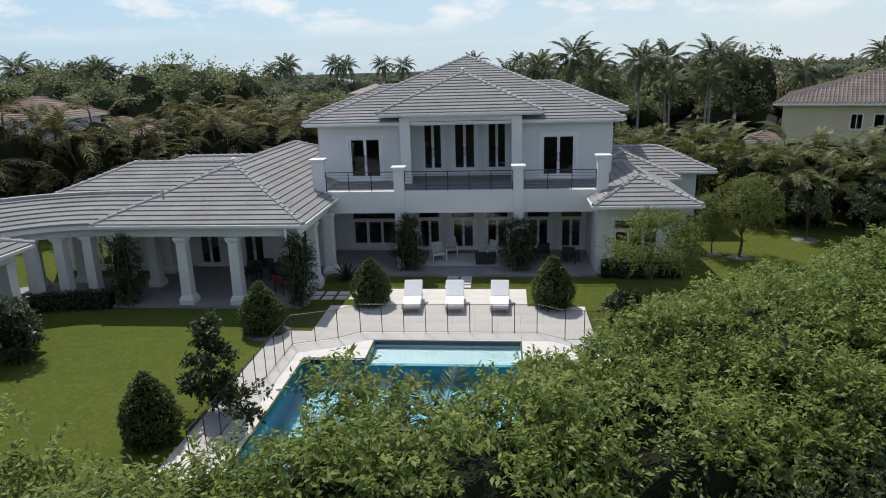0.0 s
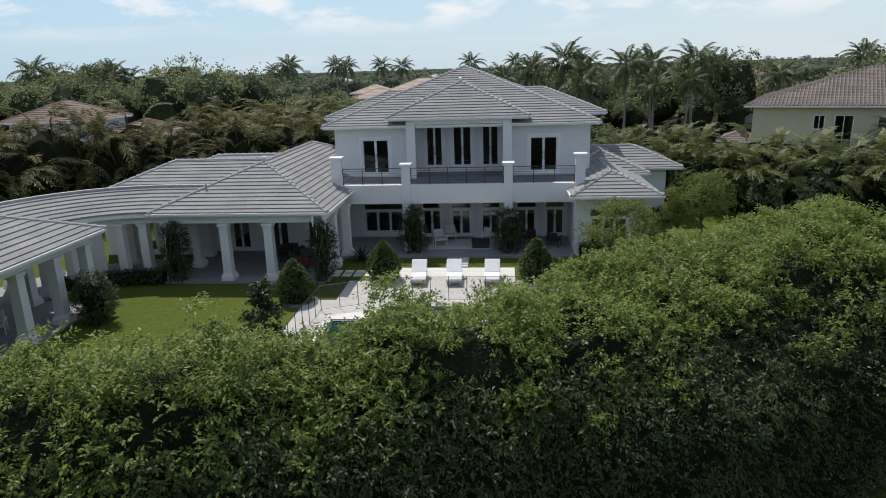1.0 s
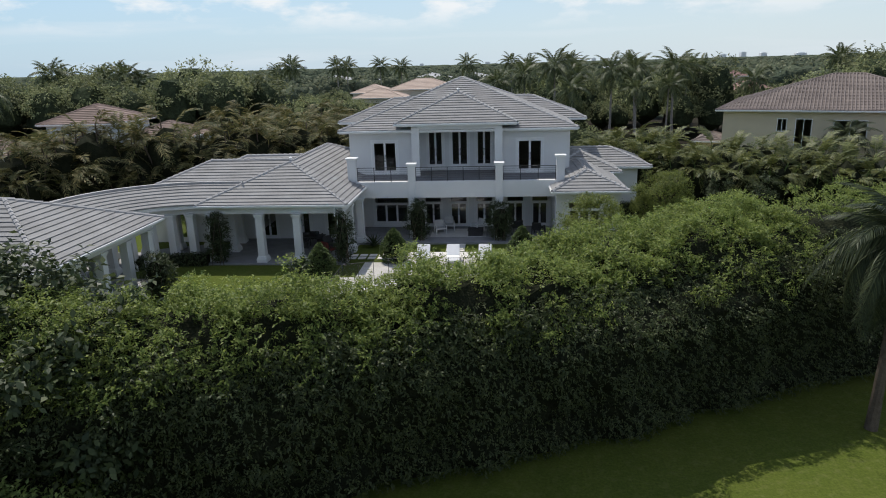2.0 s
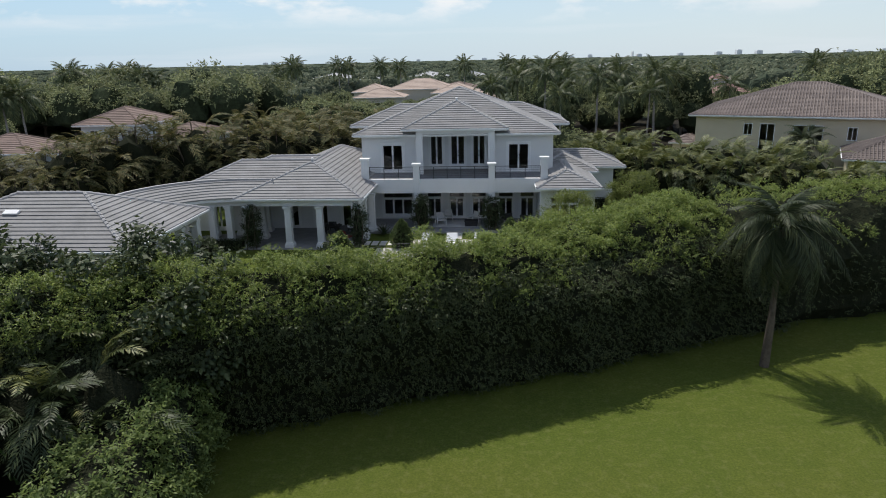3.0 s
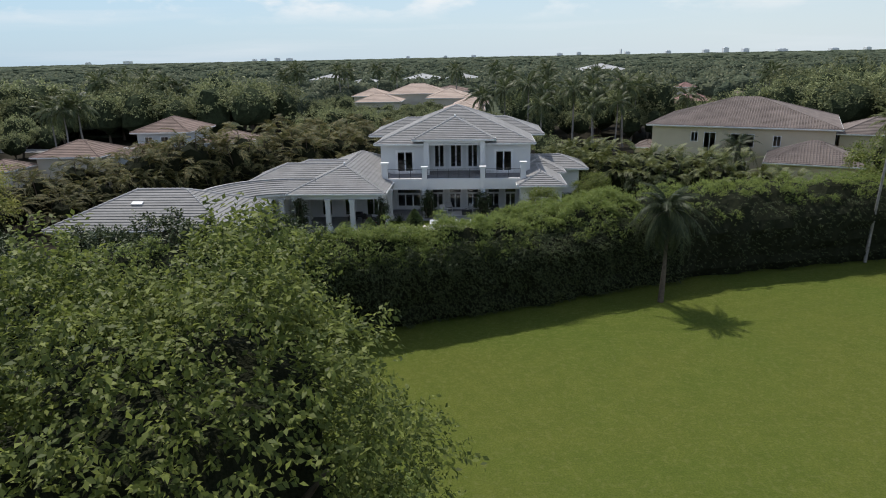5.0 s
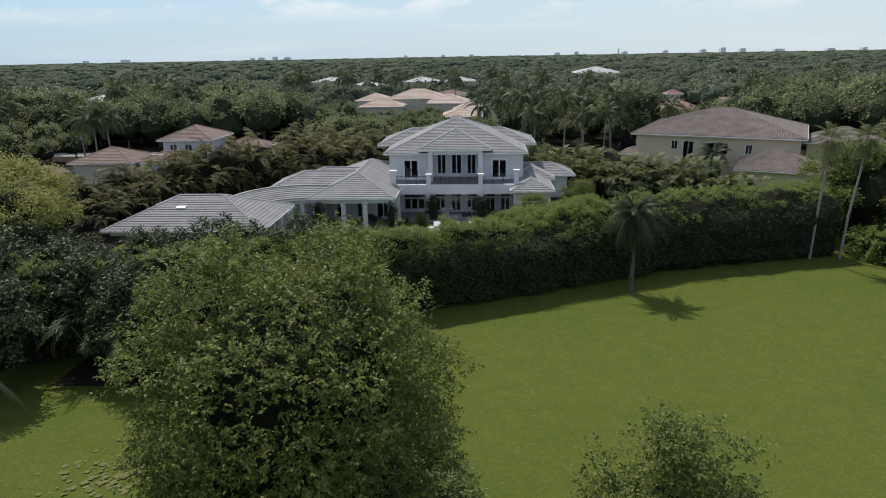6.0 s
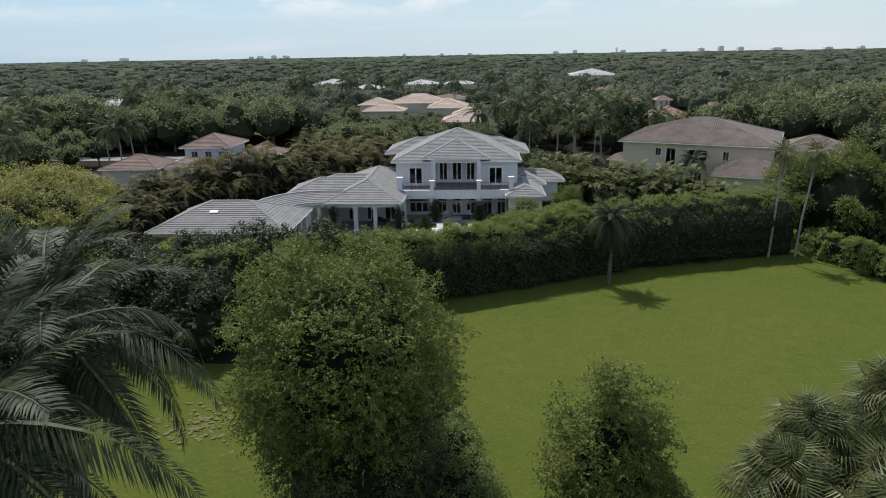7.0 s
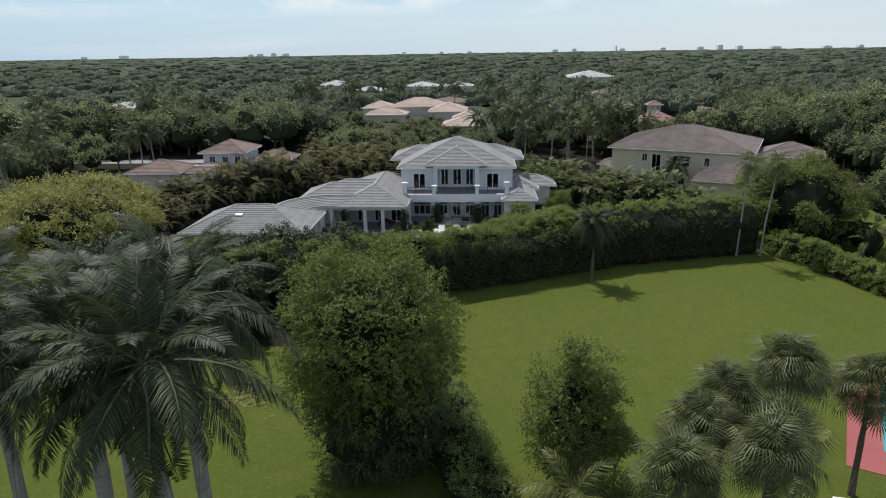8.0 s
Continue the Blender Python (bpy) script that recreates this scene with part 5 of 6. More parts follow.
for i, (x, y, h, r) in enumerate(((16.6, -28.0, 7.9, 40), (13.5, -28.5, 6.6, 0), (21.4, -26.6, 6.3, 200), (13.8, -33.0, 6.4, 150), (9.9, -33.5, 5.6, 90), (11.8, -30.0, 5.9, 260), (24.6, -28.4, 2.8, 70), (15.2, -30.6, 5.8, 120))):
    place(sabal(81 + i, h, "bushy grey-green sabal fan palm beside the court"), x, y, 0, r)
place(palm("young_palm", "young palm shoot with bright fronds on the lawn", [(0, 0, 0), (0, 0, 0.8), (0, 0, 1.7)], [0.08, 0.07, 0.05], (0, 0, 1.7), 12, tall_kinds, ARECA_LEAF, BARK, 68, "", 0, (0.1, 1.2)), 6.0, -31.0, 0, 0, 1.6)

# ---- neighbouring houses ----
BEIGE = material("beige_stucco", (0.64, 0.56, 0.43), 0.9, (0.57, 0.49, 0.37), 0.5, 20, 0.2, spec=0.15)
PALE_BLUE = material("pale_blue_stucco", (0.58, 0.63, 0.66), 0.9, (0.50, 0.55, 0.58), 0.5, 20, 0.2, spec=0.15)
BROWN_TILE = material("weathered_brown_barrel_tile", (0.235, 0.195, 0.175), 0.85, (0.14, 0.115, 0.105), 0.6, 6, 0.3, rand=0.08, spec=0.2)
TERRA_TILE = material("terracotta_tile", (0.26, 0.19, 0.162), 0.85, (0.175, 0.13, 0.11), 0.5, 5, 0.3, rand=0.08, spec=0.2)
PINK_TILE = material("pale_pink_clay_tile", (0.50, 0.40, 0.335), 0.85, (0.42, 0.325, 0.27), 0.3, 4, 0.3, rand=0.08, spec=0.2)
RED_TILE = material("red_clay_tile", (0.36, 0.225, 0.20), 0.85, (0.27, 0.165, 0.145), 0.3, 4, 0.3, rand=0.06, spec=0.2)
PALE_ROOF = material("pale_grey_roof", (0.50, 0.50, 0.50), 0.8, (0.38, 0.38, 0.38), 0.3, 4, 0.2, rand=0.1, spec=0.2)
CREAM = material("cream_stucco", (0.60, 0.56, 0.48), 0.9, (0.52, 0.48, 0.41), 0.5, 20, 0.1, spec=0.15)
# horizon haze over the shaded towers is put into this whitened wall colour
HAZE_WALL = material("hazed_tower_concrete", (0.84, 0.85, 0.87), 0.8, (0.74, 0.75, 0.77), 0.02, 0.2, 0)

# far crowns in one greyed green, with distance haze put into the colour
HAZE_HULL = material("hazed_crown_mass", (0.085, 0.105, 0.068), 0.9, (0.05, 0.066, 0.046), 0.25, 0.9, 1.0, spec=0.03, island=(0.10, 0.115, 0.075), depth=1.2)


def barrel_ribs(roof, pts, mat, gap=0.33, r=0.075):
    """Round-topped tile rows that run up a pitch."""
    p = [Vector(q) for q in pts]
    eu = (p[1] - p[0]).normalized()
    nrm = eu.cross(p[2] - p[0]).normalized()
    ev = nrm.cross(eu)
    flat = [((q - p[0]).dot(eu), (q - p[0]).dot(ev)) for q in p]
    bm = bmesh.new()
    u, width = gap / 2, flat[1][0]
    while u < width:
        tops = []
        for i in range(len(flat)):
            a, b = flat[i], flat[(i + 1) % len(flat)]
            if abs(a[0] - b[0]) > 1e-6 and min(a[0], b[0]) <= u <= max(a[0], b[0]):
                tops.append(a[1] + (b[1] - a[1]) * (u - a[0]) / (b[0] - a[0]))
        top = max(tops, default=0)
        if top > 0.2:
            rows = [[bm.verts.new(p[0] + eu * (u + x * r) + ev * v + nrm * (0.05 + z * r)) for x, z in ((-1, 0), (-0.6, 0.8), (0.6, 0.8), (1, 0))] for v in (0.0, top)]
            for k in range(3):
                bm.faces.new((rows[0][k], rows[0][k + 1], rows[1][k + 1], rows[1][k]))
            bm.faces.new(rows[0][::-1])
        u += gap
    tagged(part("barrel_tiles", bm, mat, roof, "rows of round clay tiles"), kind="stuff")


def plain_window(parent, x0, x1, z0, z1, y, trim=None):
    fr = ring("window", trim or TRIM, parent, x0 - 0.08, x1 + 0.08, z0 - 0.08, z1 + 0.08, y - 0.04, y + 0.05, 0.08, 0.08, 0.08)
    boxes("mullion", trim or TRIM, fr, [((x0 + x1) / 2 - 0.03, (x0 + x1) / 2 + 0.03, y - 0.02, y + 0.05, z0, z1)])
    boxes("pane", GLASS, fr, [(x0, (x0 + x1) / 2 - 0.03, y + 0.02, y + 0.03, z0, z1)], label="dark glass")
    boxes("pane", GLASS, fr, [((x0 + x1) / 2 + 0.03, x1, y + 0.02, y + 0.03, z0, z1)], label="dark glass")


def block(parent, x0, x1, y0, y1, z1, wall_mat, roof_mat, rise=0.45, over=0.6, windows=(), ribs=False, step=0.42):
    """A rectangular storey block with hollow walls, windows on its front and a hipped roof."""
    t = 0.3
    wall("wall", parent, wall_mat, "x", y0, t, x0, x1, 0, z1, windows)
    wall("wall", parent, wall_mat, "x", y1, -t, x0, x1, 0, z1)
    wall("wall", parent, wall_mat, "y", x0, t, y0 + t, y1 - t, 0, z1)
    wall("wall", parent, wall_mat, "y", x1, -t, y0 + t, y1 - t, 0, z1)
    for a, b, c, d in windows:
        plain_window(parent, a, b, c, d, y0)
    e = (x0 - over, x1 + over, y0 - over, y1 + over, z1)
    roof = hip_roof(parent, *e, rise=rise, mat=roof_mat, ridge_mat=roof_mat, step=step, label="hipped tiled roof")
    if ribs:
        w, d = e[1] - e[0], e[3] - e[2]
        h = min(w, d) / 2
        zr = z1 + h * rise
        a = (e[0] + h, e[2] + h, zr)
        b = (e[1] - h, e[2] + h, zr) if w >= d else (e[0] + h, e[3] - h, zr)
        c = [(e[0], e[2], z1), (e[1], e[2], z1), (e[1], e[3], z1), (e[0], e[3], z1)]
        barrel_ribs(roof, [c[0], c[1], b, a] if w >= d else [c[0], c[1], a], roof_mat)
        barrel_ribs(roof, [c[3], c[0], a] if w >= d else [c[3], c[0], a, b], roof_mat)
    return roof


villa = thing("villa", (0, 0, 0), "beige two-storey villa with weathered brown barrel-tile roofs", "house")
block(villa, 0, 22.6, 0, 19.6, 6.25, BEIGE, BROWN_TILE, 0.31, 0.7, [(5.3, 6.1, 4.1, 5.3), (7.0, 8.4, 1.9, 5.3), (10.4, 13.2, 3.6, 5.2), (15.6, 16.4, 3.8, 5.1), (8.9, 9.8, 0.6, 1.7), (11.6, 12.6, 0.4, 1.6)], True)
block(villa, 15.6, 25.2, -9.6, -0.9, 3.1, BEIGE, BROWN_TILE, 0.45, 0.5, (), True)
block(villa, 10.0, 19.5, 9.0, 18.0, 6.9, BEIGE, BROWN_TILE, 0.36, 0.6, (), True)
block(villa, 23.4, 33.0, 8.0, 17.0, 4.9, BEIGE, BROWN_TILE, 0.4, 0.5)
block(villa, -3.2, -0.6, 4.0, 9.0, 2.4, BEIGE, BROWN_TILE, 0.4, 0.4)
villa.matrix_basis = pose(25.3, 61.5, 0, 0, 0, -25)

cottage = thing("villa", (0, 0, 0), "pale blue villa with terracotta tiled hipped roofs and solar panel", "house")
block(cottage, -46.9, -39.8, 54.6, 62.7, 6.7, PALE_BLUE, TERRA_TILE, 0.42, 0.6, [(-45.8, -44.8, 4.5, 6.0), (-43.5, -42.5, 4.5, 6.0), (-41.3, -40.3, 4.5, 6.0)])
block(cottage, -56.6, -48.4, 46.9, 54.4, 4.5, CREAM, TERRA_TILE, 0.40, 0.5)
block(cottage, -39.3, -32.8, 57.0, 63.6, 4.9, PALE_BLUE, TERRA_TILE, 0.40, 0.5)
block(cottage, -48.1, -40.2, 49.1, 54.3, 4.2, PALE_BLUE, TERRA_TILE, 0.40, 0.4)
block(cottage, -60.6, -56.9, 41.9, 46.2, 3.6, CREAM, TERRA_TILE, 0.45, 0.4)
boxes("solar_panel", TRIM, cottage, [(-46.9, -42.0, 50.6, 51.8, 5.0, 5.07)], 0.01, "pale flat panel on the roof")
cottage.matrix_basis = pose(0.2, 0, 0)
bungalow = thing("bungalow", (0, 0, 0), "low house with terracotta tiled hipped roof among palms", "house")
block(bungalow, -60.0, -49.5, 24.0, 32.0, 3.0, CREAM, TERRA_TILE, 0.42, 0.5)

far_house = thing("mansion", (0, 0, 0), "distant mansion with many pale pink tiled hips", "house")
for x0, x1, y0, y1, z in ((-34, -22, 150, 160, 4.2), (-27, -10, 163, 176, 5.6), (-14, -3, 150, 166, 5.0), (-6, 2, 140, 152, 3.8), (-38, -28, 168, 180, 4.8), (-8, 1, 122, 134, 3.6)):
    block(far_house, x0, x1, y0, y1, z, CREAM, PINK_TILE, 0.36, 0.6, step=0.9)
towers = thing("mansion", (0, 0, 0), "distant mansion with red tiled roof and two square turrets", "house")
block(towers, 42, 54, 112, 126, 4.4, CREAM, RED_TILE, 0.42, 0.6, step=0.8)
for x in (42.7, 51.0):
    block(towers, x - 1.5, x + 1.5, 134, 137, 7.7, CREAM, RED_TILE, 0.5, 0.6, [(x - 1.0, x - 0.4, 6.4, 7.2), (x + 0.4, x + 1.0, 6.4, 7.2)], step=0.6)
for label, mat, spots in (("distant house with pale grey roof among trees", PALE_ROOF, ((-124, -107, 130, 142, 4.8), (-131, -117, 170, 182, 5.6), (-92, -82, 150, 160, 4.6), (-118, -108, 168, 178, 5.2), (-92, -72, 325, 345, 5), (-60, -46, 268, 284, 5), (-36, -20, 284, 300, 6), (-16, -2, 282, 298, 6), (-104, -96, 200, 210, 4), (56, 84, 355, 385, 6.5))), ("distant house with clay tiled roof among trees", TERRA_TILE, ((48, 62, 224, 236, 5), (66, 76, 150, 160, 4.0), (-16, -4, 196, 208, 4.5)))):
    for x0, x1, y0, y1, z in spots:
        h = thing("house", (0, 0, 0), label, "house", "distant houses")
        block(h, x0, x1, y0, y1, z, CREAM, mat, 0.25, 0.5, step=1.2)

# ---- woods ----
KEEP = [(-20, 14, 20, 56), (10, 34, 28, 60), (-48, -8, 14, 66), (14, 66, 34, 82), (-72, -32, 36, 80), (-40, 4, 92, 184), (36, 58, 84, 140), (-127, -98, 108, 144), (-134, -106, 148, 184), (-94, -76, 132, 162), (46, 64, 206, 238), (-86, -46, 80, 92)]


def free(x, y, m=0.0):
    return not any(a - m < x < b + m and c - m < y < d + m for a, b, c, d in KEEP)


# woodland crown cores, their green darkened to carry the shade behind the leaves
WOOD_CORE = material("crown_inner_shade", (0.068, 0.086, 0.045), 0.95, (0.034, 0.045, 0.026), 1.5, 5, 1.0, spec=0.03, depth=0.5)
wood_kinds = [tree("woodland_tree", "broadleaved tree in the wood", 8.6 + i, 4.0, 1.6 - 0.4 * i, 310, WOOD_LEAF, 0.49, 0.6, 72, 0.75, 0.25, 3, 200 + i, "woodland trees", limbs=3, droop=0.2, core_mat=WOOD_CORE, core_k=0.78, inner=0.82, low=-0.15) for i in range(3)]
rng = np.random.default_rng(9)
first = set()


def plant(k, x, y, s):
    if k not in first:
        first.add(k)
        place(wood_kinds[k], x, y, 0, rng.uniform(0, 360), s)
    else:
        again(wood_kinds[k], x, y, 0, rng.uniform(0, 360), s)


y = -20.0
while y < 118:
    gap = 7.0
    half = 0.74 * (y + 62)
    x = -half + rng.uniform(0, gap)
    while x < half:
        px, py = x + rng.uniform(-2, 2), y + rng.uniform(-2, 2)
        flank = (py < 58 and (px < -52 or px > 50)) or py >= 58
        if flank and free(px, py, 2.5):
            tall_side = 1.0 + 0.36 * max(0.0, min(1.0, (px - 28) / 20)) * (1 if py > 70 else 0)
            plant(int(rng.integers(0, 3)), px, py, rng.uniform(0.7, 1.1) * (0.86 if py < 80 and px < 20 else 1.0) * tall_side * (1.24 if px < -34 and py > 84 else 0.74 if -34 <= px < 6 else 1.0) * (0.72 if 2 < px < 34 and py < 96 else 1.0))
        x += gap * rng.uniform(0.85, 1.2)
    y += gap * 0.92

# low growth before the distant mansions
for a0, a1, b0, b1, s0, s1 in ((-40, 4, 93, 119, 0.34, 0.54), (-44, -34, 119, 150, 0.5, 0.7), (-22, -9, 119, 146, 0.34, 0.46), (-34, -22, 134, 147, 0.34, 0.46), (37, 57, 92, 107, 0.6, 0.76), (-122, -100, 110, 128, 0.34, 0.54), (-93, -77, 134, 148, 0.34, 0.54)):
    for k in range(int((a1 - a0) * (b1 - b0) / 19)):
        plant(int(rng.integers(0, 3)), rng.uniform(a0, a1), rng.uniform(b0, b1), rng.uniform(s0, s1))
# tall trees beyond the eastern villa
for x, y, s in ((30, 97, 1.12), (33.5, 104, 1.2), (34.5, 95, 1.1), (53, 98, 1.08), (57, 94, 1.0), (62, 100, 1.12), (68, 92, 1.05)):
    plant(int(rng.integers(0, 3)), x, y, s)

# far woods to the horizon, one mass of crowns
ico = bmesh.new()
bmesh.ops.create_icosphere(ico, subdivisions=2, radius=1.0)
bmesh.ops.delete(ico, geom=[v for v in ico.verts if v.co.z < -0.3], context="VERTS")
ico.verts.ensure_lookup_table()
ico.verts.index_update()
iv = np.array([v.co[:] for v in ico.verts])
it = np.array([[v.index for v in q.verts] for q in ico.faces])
ico.free()
n = 4950
u = rng.uniform(0, 1, n)
r = 128 * (4700 / 128) ** (u ** 0.9)
a = rng.uniform(-0.70, 0.68, n)
cx, cy = r * np.sin(a), r * np.cos(a) - 10
cr = rng.uniform(0.75, 1.25, n) * (2.9 + r * 0.0062)
ok = np.array([free(p, q, 3) for p, q in zip(cx, cy)])
for x0, x1, y0, y1 in ((-96, -68, 295, 347), (-62, -44, 245, 286), (-38, 0, 255, 302), (-108, -94, 182, 212), (52, 88, 320, 387), (44, 66, 200, 240), (64, 78, 130, 162), (-20, -2, 180, 210)):
    ok &= ~((cx > x0) & (cx < x1) & (cy > y0) & (cy < y1))
cx, cy, cr, r = cx[ok], cy[ok], cr[ok], r[ok]
top = rng.uniform(4.8, 9.6, len(cx)) + np.where((cx > 30) & (r < 500), 1.4, 0) - np.where(r > 1500, 1.5, 0)
centre = np.stack([cx, cy, top * 0.45], 1)
size = np.stack([cr, cr, top * 0.55], 1)
shape = iv[None] * size[:, None]
shape *= (1 + 0.34 * lumps(iv[None] * 3.1 + centre[:, None] * 0.37, 1.3))[..., None] * 0.84
near = r < 900
per = np.where(r[near] < 350, 44, 14)
idx = np.repeat(np.nonzero(near)[0], per)
d = unit(rng.normal(size=(len(idx), 3)))
d[:, 2] = np.abs(d[:, 2]) * 0.9 + 0.05
p = centre[idx] + d * size[idx] * rng.uniform(0.78, 1.12, (len(idx), 1))
al = unit(d * 0.4 + rng.normal(size=(len(p), 3)) * 0.8)
ln = cr[idx] * rng.uniform(0.13, 0.30, len(p))
quads = leaf_quads(rng, p - al * ln[:, None] * 0.4, al, ln, ln * 0.5, facing=d * 1.2 + np.array((0, 0, 0.6)))


def hull_mesh(name, pts, faces, count):
    mesh = bpy.data.meshes.new(name)
    k = len(pts)
    all_v = pts.reshape(-1, 3)
    all_f = (faces[None] + (np.arange(count) * (k // count))[:, None, None]).reshape(-1, 3)
    mesh.vertices.add(len(all_v))
    mesh.loops.add(all_f.size)
    mesh.polygons.add(len(all_f))
    mesh.vertices.foreach_set("co", np.ascontiguousarray(all_v, np.float32).ravel())
    mesh.loops.foreach_set("vertex_index", np.ascontiguousarray(all_f, np.int32).ravel())
    mesh.polygons.foreach_set("loop_start", np.arange(0, all_f.size, 3, dtype=np.int32))
    mesh.update(calc_edges=True)
    return mesh


hulls = link("far_woods", hull_mesh("far_woods", (shape + centre[:, None]).reshape(-1, 3), it, len(cx)), HAZE_HULL)
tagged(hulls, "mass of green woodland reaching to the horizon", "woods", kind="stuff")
link("crown_leaves", quad_mesh("crown_leaves", quads), HAZE_LEAF, hulls, "leafy tufts on the far crowns")
# undergrowth sheet below the far crowns
bm = bmesh.new()
rows = []
for i in range(60):
    rr = 150 * (4850 / 150) ** (i / 59)
    rows.append([])
    for j in range(70):
        aa = -0.85 + 1.66 * j / 69
        rows[-1].append(bm.verts.new((rr * math.sin(aa), rr * math.cos(aa) - 20, (2.2 if rr < 420 else 3.4) + 1.0 * math.sin(i * 2.1 + j * 1.3) if i else 0.1)))
for p0, p1 in zip(rows, rows[1:]):
    for j in range(69):
        bm.faces.new((p0[j], p0[j + 1], p1[j + 1], p1[j]))
tagged(part("undergrowth", bm, HAZE_HULL), "dark green undergrowth below the far crowns", "woods", kind="stuff")
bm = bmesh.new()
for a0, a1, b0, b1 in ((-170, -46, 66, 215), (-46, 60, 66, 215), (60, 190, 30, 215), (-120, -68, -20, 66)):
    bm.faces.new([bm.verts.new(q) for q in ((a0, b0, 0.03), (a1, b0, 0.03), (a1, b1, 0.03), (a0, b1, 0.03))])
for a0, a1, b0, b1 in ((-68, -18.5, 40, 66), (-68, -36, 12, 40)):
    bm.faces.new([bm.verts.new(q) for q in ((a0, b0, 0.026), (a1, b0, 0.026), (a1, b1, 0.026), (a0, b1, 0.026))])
tagged(part("woodland_floor", bm, SOIL_SHADE), "dark leaf litter under the trees", "ground", kind="structure")

# drive between the trees
DRIVE = material("pale_asphalt", (0.34, 0.33, 0.32), 0.9, (0.26, 0.255, 0.25), 0.5, 10, 0.2, spec=0.1)
tagged(boxes("road", DRIVE, None, [(-120, -40, 84.5, 89.5, 0.0, 0.045)]), "pale asphalt drive between the trees", "road", kind="structure")

# skyline
rng = np.random.default_rng(21)
for x, w, h in ((-2330, 90, 38), (-2600, 40, 30), (-1480, 40, 30), (-1420, 60, 34), (-1330, 50, 40), (-1250, 70, 34), (-480, 40, 30), (-60, 60, 28), (-240, 40, 28), (480, 70, 32), (600, 50, 40), (900, 60, 34), (860, 14, 62), (1150, 60, 36), (1380, 70, 40), (1500, 60, 56), (1620, 70, 44), (1840, 120, 32), (2150, 90, 30), (2350, 60, 34), (2800, 150, 44), (2700, 60, 34)):
    tower = thing("tower_block", (x, 4300, 0), "pale high-rise block on the horizon", "tower block", "skyline towers")
    boxes("shaft", HAZE_WALL, tower, [(x - w / 4, x + w / 4, 4300, 4340, 0, h * 0.56), (x - w * 0.15, x + w * 0.15, 4305, 4335, h * 0.56, h * 0.56 + 3)])
mast = thing("mast", (1690, 2600, 0), "thin pale mast on the horizon", "mast")
bm = bmesh.new()
add_tube(bm, (1690, 2600, 0), (1690, 2600, 62), 2.2, 0.8, 8)
part("pole", bm, HAZE_WALL, mast)

# ---- pool fence ----
FENCE_NET = bpy.data.materials.new("sheer_fence_mesh")
FENCE_NET.use_nodes = True
fn = FENCE_NET.node_tree
fb = fn.nodes["Principled BSDF"]
fb.inputs["Base Color"].default_value, fb.inputs["Roughness"].default_value = (0.05, 0.045, 0.04, 1), 0.8
ftr, fmx = fn.nodes.new("ShaderNodeBsdfTransparent"), fn.nodes.new("ShaderNodeMixShader")
fmx.inputs["Fac"].default_value = 0.30
fn.links.new(ftr.outputs["BSDF"], fmx.inputs[1])
fn.links.new(fb.outputs["BSDF"], fmx.inputs[2])
fn.links.new(fmx.outputs["Shader"], fn.nodes["Material Output"].inputs["Surface"])
fence = thing("pool_fence", (-1.7, 22.9, 0), "removable black mesh pool safety fence with slim poles", "fence")
line = [(-7.55, 13.5), (-7.45, 21.6), (-5.85, 22.25), (-5.1, 22.85), (1.75, 22.95), (2.75, 22.3), (4.15, 22.25)]
FH = 1.22
for (ax, ay), (bx, by) in zip(line, line[1:]):
    length = math.hypot(bx - ax, by - ay)
    n = max(1, round(length / 0.86))
    for i in range(n):
        x0, y0 = ax + (bx - ax) * i / n, ay + (by - ay) * i / n
        x1, y1 = ax + (bx - ax) * (i + 1) / n, ay + (by - ay) * (i + 1) / n
        bm = bmesh.new()
        add_tube(bm, (x0, y0, 0.02), (x0, y0, FH + 0.03), 0.016, seg=6)
        part("pole", bm, DARK_METAL, fence)
        dx, dy = (y1 - y0) / math.hypot(x1 - x0, y1 - y0) * 0.002, -(x1 - x0) / math.hypot(x1 - x0, y1 - y0) * 0.002
        bm = bmesh.new()
        v = [bm.verts.new(q) for q in ((x0 + dx, y0 + dy, 0.08), (x1 + dx, y1 + dy, 0.08), (x1 + dx, y1 + dy, FH), (x0 + dx, y0 + dy, FH))]
        bm.faces.new(v)
        net = part("mesh_panel", bm, FENCE_NET, fence, "sheer dark mesh panel")
        bm = bmesh.new()
        for z in (0.08, FH):
            add_tube(bm, (x0, y0, z), (x1, y1, z), 0.011, seg=5)
        part("hem", bm, DARK_METAL, net, "dark woven hem")

# ---- sun loungers ----
lounger = thing("sun_lounger", (0, 0, 0), "white cushioned sun lounger with raised back on the pool deck", "sun lounger", "sun loungers on the deck")
bm = bmesh.new()
add_box(bm, -0.40, 0.40, -1.0, 0.95, 0.20, 0.27, 0.02)
part("frame", bm, WICKER, lounger, "pale woven base frame")
for x in (-0.33, 0.33):
    for y in (-0.85, 0.8):
        boxes("leg", WICKER, lounger, [(x - 0.035, x + 0.035, y - 0.035, y + 0.035, 0.0, 0.20)], 0.008)
boxes("seat_cushion", CUSHION, lounger, [(-0.40, 0.40, -1.02, 0.22, 0.272, 0.40)], 0.045, "thick white seat cushion")
bm = bmesh.new()
add_box(bm, -0.40, 0.40, 0.0, 0.86, 0.0, 0.13, 0.045)
bmesh.ops.transform(bm, matrix=pose(0, 0.22, 0.30, 38, 0, 0), verts=bm.verts[:])
part("back_cushion", bm, CUSHION, lounger, "raised white back cushion")
bm = bmesh.new()
add_box(bm, -0.37, 0.37, 0.0, 0.84, -0.05, -0.003, 0.01)
